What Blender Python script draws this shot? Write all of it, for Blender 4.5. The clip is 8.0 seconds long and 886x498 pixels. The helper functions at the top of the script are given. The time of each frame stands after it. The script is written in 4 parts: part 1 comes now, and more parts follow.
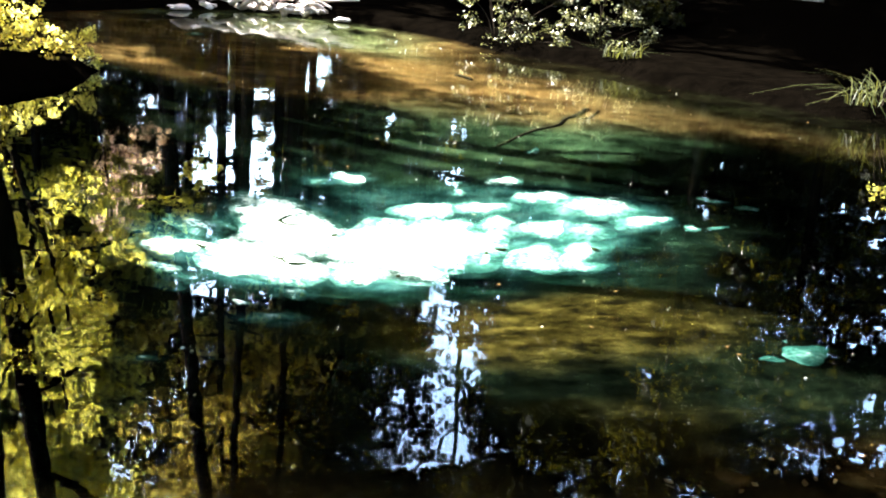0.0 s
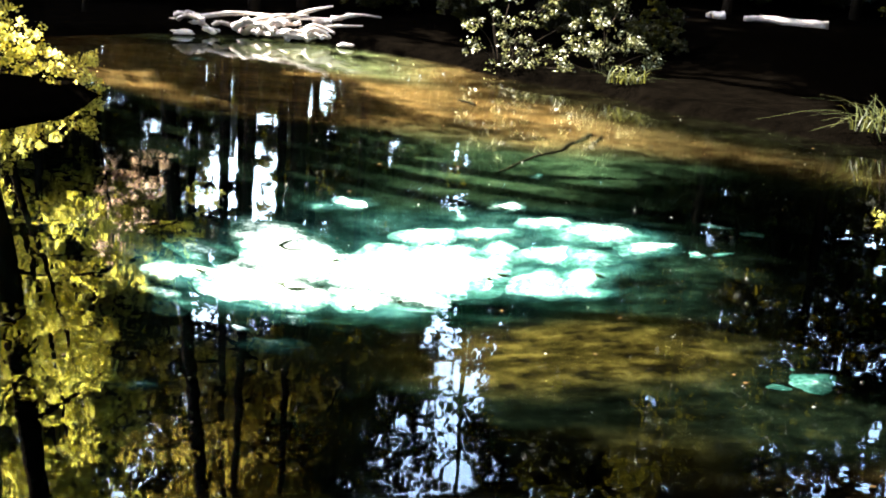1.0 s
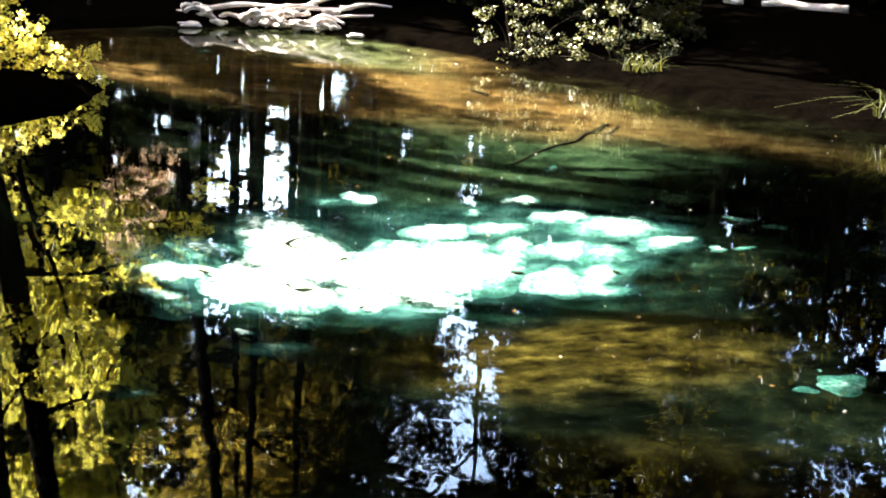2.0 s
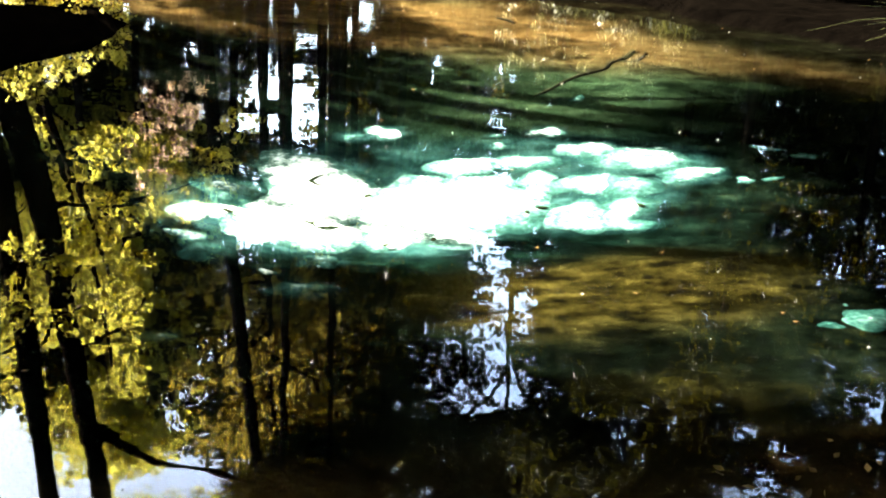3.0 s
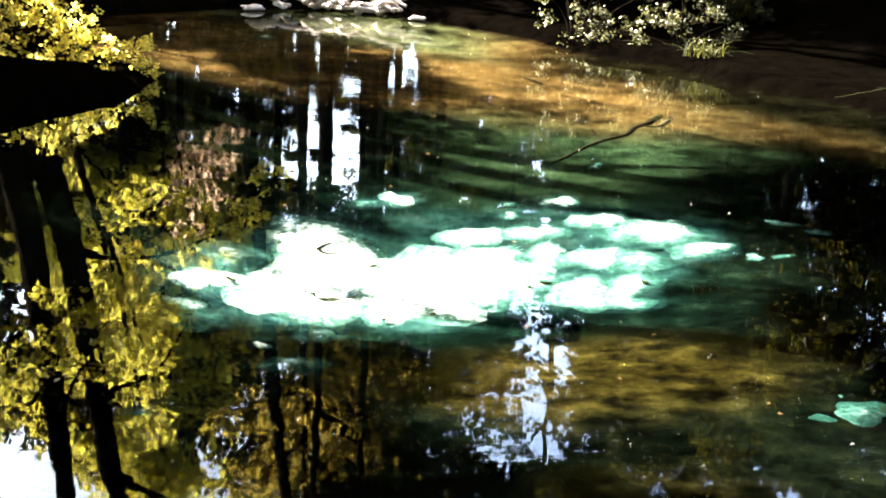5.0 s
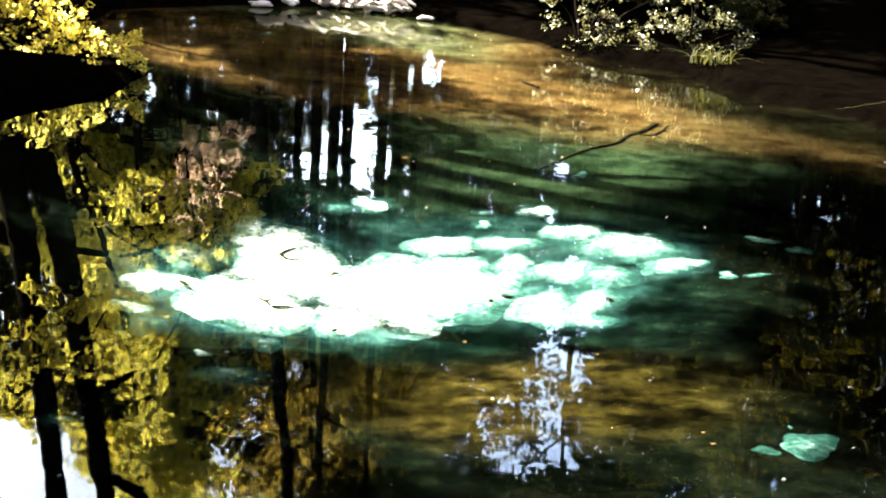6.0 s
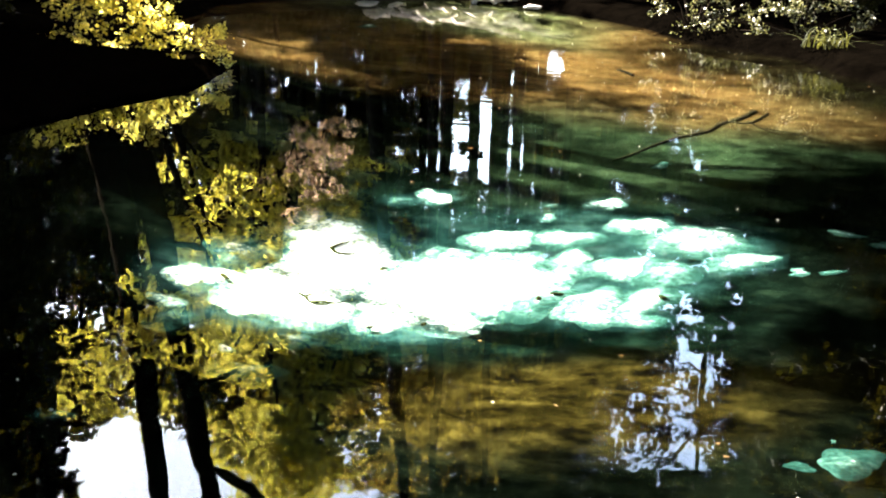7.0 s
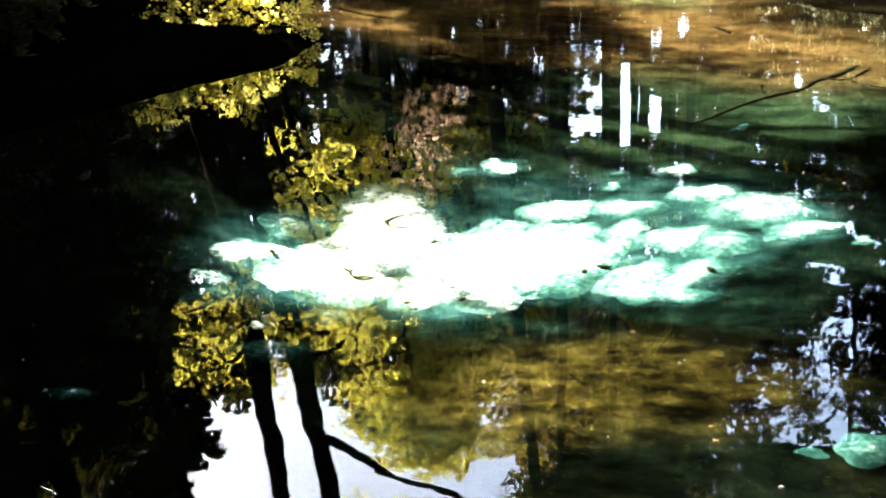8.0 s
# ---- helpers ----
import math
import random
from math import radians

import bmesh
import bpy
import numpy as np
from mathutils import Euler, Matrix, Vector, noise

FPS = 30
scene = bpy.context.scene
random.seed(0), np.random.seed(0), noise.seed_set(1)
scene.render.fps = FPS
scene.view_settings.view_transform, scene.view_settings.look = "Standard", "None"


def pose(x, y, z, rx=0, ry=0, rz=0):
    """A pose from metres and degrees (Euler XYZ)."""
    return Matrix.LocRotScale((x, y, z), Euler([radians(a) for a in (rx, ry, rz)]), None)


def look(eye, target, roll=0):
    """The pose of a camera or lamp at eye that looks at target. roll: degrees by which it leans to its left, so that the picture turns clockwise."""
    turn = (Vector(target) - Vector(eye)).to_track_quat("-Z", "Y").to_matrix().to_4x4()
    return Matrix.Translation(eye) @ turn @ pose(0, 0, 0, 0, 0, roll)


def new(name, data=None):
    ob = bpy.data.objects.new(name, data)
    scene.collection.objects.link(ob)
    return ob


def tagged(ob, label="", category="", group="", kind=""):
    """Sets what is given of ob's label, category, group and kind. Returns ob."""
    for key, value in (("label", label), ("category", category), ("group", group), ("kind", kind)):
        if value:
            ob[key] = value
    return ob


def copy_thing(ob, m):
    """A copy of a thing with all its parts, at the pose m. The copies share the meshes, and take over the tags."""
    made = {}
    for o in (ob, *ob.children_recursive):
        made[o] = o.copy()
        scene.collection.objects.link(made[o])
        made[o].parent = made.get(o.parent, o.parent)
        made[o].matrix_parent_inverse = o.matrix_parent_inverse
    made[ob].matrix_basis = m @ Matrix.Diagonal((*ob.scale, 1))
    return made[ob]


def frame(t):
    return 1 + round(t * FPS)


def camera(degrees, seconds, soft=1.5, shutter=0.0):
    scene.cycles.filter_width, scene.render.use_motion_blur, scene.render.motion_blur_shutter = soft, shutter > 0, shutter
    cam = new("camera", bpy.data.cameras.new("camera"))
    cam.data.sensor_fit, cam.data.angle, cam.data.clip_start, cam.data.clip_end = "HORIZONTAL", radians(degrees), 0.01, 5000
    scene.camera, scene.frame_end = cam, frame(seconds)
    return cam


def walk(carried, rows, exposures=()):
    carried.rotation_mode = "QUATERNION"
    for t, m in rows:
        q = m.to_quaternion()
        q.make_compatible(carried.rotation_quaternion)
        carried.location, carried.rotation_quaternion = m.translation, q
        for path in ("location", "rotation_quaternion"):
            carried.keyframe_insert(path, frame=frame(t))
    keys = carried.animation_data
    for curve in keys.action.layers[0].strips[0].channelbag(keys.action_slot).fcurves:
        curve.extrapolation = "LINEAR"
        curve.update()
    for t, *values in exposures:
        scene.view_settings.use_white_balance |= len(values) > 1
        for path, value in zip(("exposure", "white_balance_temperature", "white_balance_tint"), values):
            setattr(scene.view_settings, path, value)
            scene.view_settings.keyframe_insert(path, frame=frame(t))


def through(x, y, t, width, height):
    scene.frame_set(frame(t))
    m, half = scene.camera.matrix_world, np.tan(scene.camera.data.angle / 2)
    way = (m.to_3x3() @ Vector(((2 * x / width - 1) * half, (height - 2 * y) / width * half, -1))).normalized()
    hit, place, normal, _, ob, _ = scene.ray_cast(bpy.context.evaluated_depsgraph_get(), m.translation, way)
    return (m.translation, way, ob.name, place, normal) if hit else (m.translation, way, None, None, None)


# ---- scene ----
cam = camera(39.1, 8.0, soft=1.9)
# seconds, eye x y z, yaw, pitch, roll; the water's surface is z = 0
ROWS = [
    (0.0, 0.000, 0.000, 3.000, -0.00, -17.61, -4.35),
    (0.5, 0.014, 0.006, 2.973, 0.07, -16.82, -4.47),
    (1.0, 0.010, 0.106, 2.963, 0.18, -16.42, -4.45),
    (2.5, 0.103, 0.582, 2.894, 1.22, -18.06, -3.10),
    (3.0, 0.144, 0.558, 2.997, 2.04, -20.51, -2.54),
    (3.5, 0.167, 0.571, 3.083, 3.01, -19.61, -2.24),
    (4.0, 0.186, 0.597, 3.150, 3.70, -18.72, -2.38),
    (4.5, 0.354, 0.623, 3.208, 4.29, -18.72, -2.56),
    (6.0, 1.260, 1.108, 3.249, 7.35, -18.95, -3.73),
    (6.5, 1.736, 1.408, 3.189, 10.45, -19.00, -2.82),
    (7.0, 2.119, 1.722, 3.114, 14.42, -19.42, -1.39),
    (7.5, 2.501, 1.957, 3.103, 18.09, -20.13, 0.18),
    (8.0, 3.012, 2.237, 3.088, 21.45, -20.96, 2.27),
]
walk(cam, [(t, pose(x, y, z, 90 + pitch, roll, yaw)) for t, x, y, z, yaw, pitch, roll in ROWS], exposures=((0.0, 4.4, 6150, 8), (2.5, 4.4, 6700, 10), (6.0, 4.25, 6850, 11), (8.0, 4.02, 6650, 11)))

# ---- light: sun from beyond the left bank, blue sky ----
TO_SUN = Vector((-0.88, 0.47, 1.0)).normalized()
world = bpy.data.worlds.new("sky")
scene.world = world
world.use_nodes = True
wn, wl = world.node_tree.nodes, world.node_tree.links
sky = wn.new("ShaderNodeTexSky")
sky.sky_type, sky.sun_disc = "NISHITA", False
sky.sun_elevation = math.asin(TO_SUN.z)
sky.sun_rotation = math.atan2(TO_SUN.x, TO_SUN.y)
sky.dust_density, sky.ozone_density = 2.4, 1.2
wl.new(sky.outputs[0], wn["Background"].inputs[0])
wn["Background"].inputs[1].default_value = 0.165
sun_data = bpy.data.lights.new("sun", "SUN")
sun_data.energy, sun_data.angle, sun_data.color = 5.0, radians(0.53), (1.0, 0.92, 0.79)
sun = new("sun", sun_data)
sun.matrix_world = look(TO_SUN * 60, (0, 0, 0))


# ---- materials ----
def node(m, kind, **values):
    n = m.node_tree.nodes.new("ShaderNode" + kind)
    for key, v in values.items():
        n.inputs[key].default_value = v
    return n


def material(name):
    m = bpy.data.materials.new(name)
    m.use_nodes = True
    m.node_tree.nodes["Principled BSDF"].inputs["Specular IOR Level"].default_value = 0.0
    return m, m.node_tree.links, m.node_tree.nodes["Principled BSDF"]


def ramp(m, source, stops):
    n = node(m, "ValToRGB")
    els = n.color_ramp.elements
    while len(els) < len(stops):
        els.new(0.5)
    for e, (p, c) in zip(els, stops):
        e.position, e.color = p, (*c, 1)
    m.node_tree.links.new(source, n.inputs[0])
    return n.outputs[0]


def noise_tex(m, scale, detail=5.0, rough=0.6, stretch=None):
    n = node(m, "TexNoise", Scale=scale, Detail=detail, Roughness=rough)
    co = node(m, "NewGeometry").outputs["Position"]
    if stretch:
        mp = node(m, "Mapping")
        mp.inputs["Scale"].default_value = stretch
        m.node_tree.links.new(co, mp.inputs[0])
        co = mp.outputs[0]
    m.node_tree.links.new(co, n.inputs["Vector"])
    return n.outputs[0]


def mixed(m, factor, a, b, mode="MIX"):
    n = m.node_tree.nodes.new("ShaderNodeMix")
    n.data_type, n.blend_type = "RGBA", mode
    for sock, v in ((n.inputs[0], factor), (n.inputs[6], a), (n.inputs[7], b)):
        if isinstance(v, bpy.types.NodeSocket):
            m.node_tree.links.new(v, sock)
        elif isinstance(v, (int, float)):
            sock.default_value = v
        else:
            sock.default_value = (*v, 1)
    return n.outputs[2]


def bumped(m, shader, source, strength, distance):
    b = node(m, "Bump", Strength=strength, Distance=distance)
    m.node_tree.links.new(source, b.inputs["Height"])
    m.node_tree.links.new(b.outputs[0], shader.inputs["Normal"])


def attribute(m, name):
    n = node(m, "Attribute")
    n.attribute_name = name
    return n.outputs["Fac"]


def rough_stuff(name, stops, scale, rough=0.85, bump=0.4, distance=0.02, stretch=None, fine=6.0):
    m, l, p = material(name)
    big, small = noise_tex(m, scale, stretch=stretch), noise_tex(m, scale * fine, stretch=stretch)
    c = ramp(m, big, stops)
    c = mixed(m, 0.45, c, ramp(m, small, [(0.3, (0.25, 0.25, 0.25)), (0.7, (1, 1, 1))]), "MULTIPLY")
    l.new(c, p.inputs["Base Color"])
    p.inputs["Roughness"].default_value = rough
    bumped(m, p, small, bump, distance)
    return m


def leaf_stuff(name, dark, light, glow, through=0.45, rough=0.5, first=0.1, least=0.6):
    m, l, p = material(name)
    geo = node(m, "NewGeometry")
    c = ramp(m, geo.outputs["Random Per Island"], [(first, dark), (0.92, light)])
    l.new(c, p.inputs["Base Color"])
    p.inputs["Roughness"].default_value = rough
    p.inputs["Specular IOR Level"].default_value = 0.15
    t = node(m, "BsdfTranslucent")
    l.new(mixed(m, geo.outputs["Random Per Island"], [g * least for g in glow], glow), t.inputs[0])
    x = node(m, "MixShader", Fac=through)
    l.new(p.outputs[0], x.inputs[1])
    l.new(t.outputs[0], x.inputs[2])
    l.new(x.outputs[0], m.node_tree.nodes["Material Output"].inputs[0])
    return m


BARK = rough_stuff("bark", [(0.3, (0.00672, 0.0056, 0.00448)), (0.7, (0.0252, 0.0202, 0.0157))], 5, 0.9, 0.9, 0.03, (0.56, 0.56, 0.14))
PALE_WOOD = rough_stuff("weathered_wood", [(0.3, (0.4, 0.336, 0.304)), (0.7, (0.704, 0.64, 0.608))], 6, 0.75, 0.5, 0.01, (0.8, 0.8, 0.8))
PALE_STONE = rough_stuff("bleached_stone", [(0.3, (0.54, 0.48, 0.465)), (0.7, (0.69, 0.645, 0.63))], 5, 0.8, 0.4, 0.01)
SUNK_WOOD = rough_stuff("waterlogged_wood", [(0.3, (0.00384, 0.00448, 0.00256)), (0.7, (0.0112, 0.0096, 0.00576))], 6, 0.9, 0.5, 0.01)
ALGAE_WOOD = rough_stuff("algae_filmed_wood", [(0.3, (0.0035, 0.007, 0.0025)), (0.7, (0.011, 0.02, 0.007))], 9, 0.9, 0.5, 0.01)
SUNK_STONE = rough_stuff("sunken_stone", [(0.3, (0.003, 0.006, 0.002)), (0.7, (0.014, 0.017, 0.005))], 7, 0.9, 0.5, 0.02)
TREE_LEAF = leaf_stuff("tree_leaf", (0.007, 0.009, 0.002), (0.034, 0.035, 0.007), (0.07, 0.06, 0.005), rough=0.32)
TURNING_LEAF = leaf_stuff("turning_leaf", (0.014, 0.013, 0.003), (0.34, 0.27, 0.055), (0.6, 0.47, 0.085), 0.6, 0.4, 0.15, 0.15)
# Darker copy of the tree leaf: shade put into the colour.
SHADED_LEAF = leaf_stuff("shaded_leaf", (0.005, 0.007, 0.002), (0.018, 0.02, 0.005), (0.04, 0.038, 0.003))
# Yellow leaves; the sun's backlight is put into their bright colour.
GOLD_LEAF = leaf_stuff("backlit_yellow_leaf", (0.03, 0.034, 0.006), (0.58, 0.53, 0.12), (1.0, 0.9, 0.15), 0.66, 0.5, 0.1, 0.24)
TAN_LEAF = leaf_stuff("pinkish_tan_leaf", (0.06, 0.04, 0.025), (0.7, 0.52, 0.38), (0.95, 0.68, 0.45), 0.6, 0.5, 0.1, 0.2)
# Leaf tones raised towards white: sunlight put into the colour.
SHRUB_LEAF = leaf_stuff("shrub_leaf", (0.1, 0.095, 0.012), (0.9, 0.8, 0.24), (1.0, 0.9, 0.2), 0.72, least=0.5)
# A few near-white leaves among dark ones: sun glints put into colour.
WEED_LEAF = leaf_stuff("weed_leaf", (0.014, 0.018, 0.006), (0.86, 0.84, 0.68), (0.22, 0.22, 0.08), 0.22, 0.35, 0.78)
GRASS = leaf_stuff("bank_grass", (0.0158, 0.0221, 0.0063), (0.063, 0.0693, 0.0252), (0.0945, 0.0945, 0.0189), 0.35)
LITTER = leaf_stuff("fallen_leaf", (0.036, 0.018, 0.0054), (0.144, 0.09, 0.0315), (0.09, 0.054, 0.0135), 0.2)

# Pale flecks laid on the water in place of reflected leaf glints.
GLINT_FLECK = leaf_stuff("pale_fleck", (0.21, 0.202, 0.16), (0.336, 0.336, 0.311), (0.21, 0.21, 0.168), 0.3)


def ground_material():
    m, l, p = material("forest_floor_and_pool_bed")
    big, mid, fine = noise_tex(m, 0.9), noise_tex(m, 3.5, 6, 0.65, (1, 1.5, 1)), noise_tex(m, 18, 6, 0.7)
    # Soil near black: the wood's shade is put into its colour.
    shaded_soil = ramp(m, mid, [(0.3, (0.0003, 0.00025, 0.0002)), (0.7, (0.0013, 0.001, 0.0007))])
    # Base bed tone near black: tree shade put into the weed's colour.
    shaded_bed = ramp(m, mid, [(0.36, (0.00016, 0.0003, 0.0002)), (0.55, (0.0009, 0.0015, 0.0008)), (0.75, (0.0035, 0.0041, 0.0016))])
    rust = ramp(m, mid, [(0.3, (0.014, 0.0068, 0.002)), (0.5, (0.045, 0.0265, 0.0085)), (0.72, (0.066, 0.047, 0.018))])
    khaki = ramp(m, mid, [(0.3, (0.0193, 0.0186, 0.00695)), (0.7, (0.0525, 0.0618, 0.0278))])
    sunlit_olive = ramp(m, mid, [(0.4, (0.0008, 0.0007, 0.0003)), (0.54, (0.008, 0.0063, 0.0013)), (0.7, (0.028, 0.0225, 0.005))])
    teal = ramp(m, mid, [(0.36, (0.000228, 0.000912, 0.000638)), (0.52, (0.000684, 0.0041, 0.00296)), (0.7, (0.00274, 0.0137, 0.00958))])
    shaded_bed = mixed(m, attribute(m, "teal"), shaded_bed, teal)
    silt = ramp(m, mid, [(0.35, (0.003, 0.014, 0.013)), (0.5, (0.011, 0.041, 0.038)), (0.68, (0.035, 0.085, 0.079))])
    shaded_bed = mixed(m, attribute(m, "silt"), shaded_bed, silt)
    sunlit_green = ramp(m, mid, [(0.34, (0.00145, 0.00348, 0.00174)), (0.55, (0.00695, 0.0139, 0.00637)), (0.75, (0.0174, 0.0278, 0.0139))])
    shaded_bed = mixed(m, attribute(m, "sunlit_green"), shaded_bed, sunlit_green)
    c = mixed(m, attribute(m, "rust"), shaded_bed, rust)
    c = mixed(m, attribute(m, "khaki"), c, khaki)
    c = mixed(m, attribute(m, "sunlit_olive"), c, sunlit_olive)
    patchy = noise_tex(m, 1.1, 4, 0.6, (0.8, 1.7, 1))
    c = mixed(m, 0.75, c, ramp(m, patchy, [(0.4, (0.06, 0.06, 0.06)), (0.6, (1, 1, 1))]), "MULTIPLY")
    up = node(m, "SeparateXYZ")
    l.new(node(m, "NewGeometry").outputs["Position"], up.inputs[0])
    ashore = node(m, "MapRange")
    ashore.inputs["From Min"].default_value, ashore.inputs["From Max"].default_value = -0.05, 0.03
    l.new(up.outputs["Z"], ashore.inputs["Value"])
    c = mixed(m, ashore.outputs[0], c, shaded_soil)
    c = mixed(m, 0.5, c, ramp(m, fine, [(0.3, (0.3, 0.3, 0.3)), (0.7, (1, 1, 1))]), "MULTIPLY")
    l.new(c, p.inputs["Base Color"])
    p.inputs["Roughness"].default_value = 0.9
    bumped(m, p, fine, 0.5, 0.03)
    return m


def sand_material():
    m, l, p = material("pale_turquoise_sand")
    n = noise_tex(m, 3.2, 8, 0.72, (1, 1.3, 1))
    add = node(m, "Math")
    add.operation = "ADD"
    l.new(attribute(m, "rim"), add.inputs[0])
    sub = node(m, "MapRange")
    sub.inputs["From Min"].default_value, sub.inputs["From Max"].default_value = 0.3, 0.7
    sub.inputs["To Min"].default_value, sub.inputs["To Max"].default_value = -0.44, 0.44
    fine = noise_tex(m, 19.0, 6, 0.7)
    both = node(m, "Math")
    both.operation = "MULTIPLY_ADD"
    both.inputs[1].default_value = 0.6
    shift = node(m, "Math")
    shift.operation = "SUBTRACT"
    shift.inputs[1].default_value = 0.5
    l.new(fine, shift.inputs[0])
    l.new(shift.outputs[0], both.inputs[0])
    l.new(n, both.inputs[2])
    l.new(both.outputs[0], sub.inputs["Value"])
    l.new(sub.outputs[0], add.inputs[1])
    # Turquoise towards the rim: the deep water's tint is painted into the sand.
    c = ramp(m, add.outputs[0], [(0.22, (0.42, 0.46, 0.44)), (0.4, (0.11, 0.16, 0.145)), (0.54, (0.034, 0.066, 0.057)), (0.7, (0.015, 0.04, 0.034)), (0.86, (0.008, 0.027, 0.022)), (1.0, (0.0035, 0.014, 0.0115))])
    l.new(c, p.inputs["Base Color"])
    p.inputs["Roughness"].default_value = 0.9
    bumped(m, p, noise_tex(m, 22), 0.3, 0.02)
    return m


def water_material():
    m, l, p = material("clear_water")
    m.node_tree.nodes.remove(p)
    g = node(m, "BsdfGlass", Roughness=0.0, IOR=1.333)
    g.inputs["Color"].default_value = (0.95, 1.0, 0.985, 1)
    ripple = noise_tex(m, 2.2, 1.0, 0.5, (0.8, 1.0, 1.0))
    small = noise_tex(m, 7.0, 1, 0.5, (0.8, 1.1, 1.0))
    add = node(m, "Math")
    add.operation = "MULTIPLY_ADD"
    add.inputs[1].default_value = 0.13
    l.new(small, add.inputs[0])
    l.new(ripple, add.inputs[2])
    up = node(m, "SeparateXYZ")
    l.new(node(m, "NewGeometry").outputs["Position"], up.inputs[0])
    breeze = node(m, "MapRange")
    breeze.inputs["From Min"].default_value, breeze.inputs["From Max"].default_value = 11.5, 18.0
    breeze.inputs["To Max"].default_value = 0.6
    l.new(up.outputs["Y"], breeze.inputs["Value"])
    waves = node(m, "Math")
    waves.operation = "MULTIPLY_ADD"
    l.new(noise_tex(m, 7.0, 1.5, 0.5, (0.55, 1.5, 1.0)), waves.inputs[0])
    l.new(breeze.outputs[0], waves.inputs[1])
    l.new(add.outputs[0], waves.inputs[2])
    bumped(m, g, waves.outputs[0], 1.0, 0.0015)
    l.new(g.outputs[0], m.node_tree.nodes["Material Output"].inputs[0])
    return m


GROUND, SAND, WATER = ground_material(), sand_material(), water_material()

# ---- plan of the pool ----
SHORE = [(-5.6, 21.4), (-4.65, 22.2), (-3.5, 22.7), (-2.1, 22.6), (-0.65, 21.8), (0.33, 21.1), (1.2, 20.0), (2.1, 19.6), (2.7, 19.2), (3.2, 18.3),
         (4.3, 17.6), (5.0, 17.0), (5.5, 16.6), (6.6, 16.2), (7.8, 14.0), (7.2, 11.0), (5.9, 8.4), (4.3, 6.2), (3.0, 4.9), (1.0, 4.3), (-1.5, 4.2),
         (-3.5, 4.8), (-5.2, 6.5), (-5.8, 9.0), (-5.7, 11.0), (-5.2, 12.5), (-4.65, 14.1), (-4.15, 15.2), (-4.2, 16.0), (-5.3, 17.2), (-6.3, 19.0), (-6.3, 20.6)]


def smooth(a, b, v):
    u = np.clip((v - a) / (b - a), 0, 1)
    return u * u * (3 - 2 * u)


def shore_distance(x, y):
    """Metres to the shore: minus inside the pool, plus on land."""
    x, y = np.asarray(x, float), np.asarray(y, float)
    best, inside = np.full(x.shape, 1e9), np.zeros(x.shape, bool)
    for (ax, ay), (bx, by) in zip(SHORE, SHORE[1:] + SHORE[:1]):
        dx, dy = bx - ax, by - ay
        u = np.clip(((x - ax) * dx + (y - ay) * dy) / (dx * dx + dy * dy), 0, 1)
        best = np.minimum(best, np.hypot(x - ax - u * dx, y - ay - u * dy))
        cross = ((ay > y) != (by > y)) & (x < (bx - ax) * (y - ay) / (by - ay + 1e-12) + ax)
        inside ^= cross
    return np.where(inside, -best, best)


def wobble(x, y):
    return (np.sin(1.7 * x + 0.6 * np.sin(1.3 * y)) * np.sin(1.9 * y + 0.8) + 0.6 * np.sin(4.1 * x + 1.3) * np.sin(3.7 * y + 2.0 * np.sin(0.9 * x))) * 0.5


def height(x, y):
    x, y = np.asarray(x, float), np.asarray(y, float)
    d = shore_distance(x, y) + 0.12 * wobble(1.3 * x, 1.3 * y)
    deep = 0.55 + 1.1 * np.exp(-((x + 0.8) / 2.6) ** 2 - ((y - 11) / 3.2) ** 2) + 0.05 * wobble(x, y)
    bed = -deep * smooth(0, 1.1, -d) - 0.02
    near = smooth(9, 5, y)
    land = (0.18 + 0.12 * near) * smooth(0, 0.35, d) + near * 1.05 * smooth(0.2, 2.3, d) + (1 - near) * (0.7 * smooth(0.5, 6, d)) + 2.5 * smooth(12, 60, d)
    return np.where(d < 0, bed, land + 0.06 * wobble(0.8 * x, 0.8 * y) * smooth(0, 1, d) + 0.02)


def z_at(x, y):
    return float(height(np.array([x]), np.array([y]))[0])


def mesh_of(name, verts, faces, mat, flat=False):
    me = bpy.data.meshes.new(name)
    verts, faces = np.asarray(verts, np.float32), np.asarray(faces, np.int32)
    n, k = faces.shape
    me.vertices.add(len(verts))
    me.vertices.foreach_set("co", verts.ravel())
    me.loops.add(n * k)
    me.loops.foreach_set("vertex_index", faces.ravel())
    me.polygons.add(n)
    me.polygons.foreach_set("loop_start", np.arange(0, n * k, k, dtype=np.int32))
    me.update(calc_edges=True)
    me.polygons.foreach_set("use_smooth", np.full(n, not flat))
    me.materials.append(mat)
    me.validate()
    return me


def put_part(name, me, parent, label=""):
    ob = new(name, me)
    ob.parent = parent
    return tagged(ob, label)


def thing(name, place, label, category, group="", kind=""):
    ob = new(name)
    ob.location = place
    return tagged(ob, label, category, group, kind)


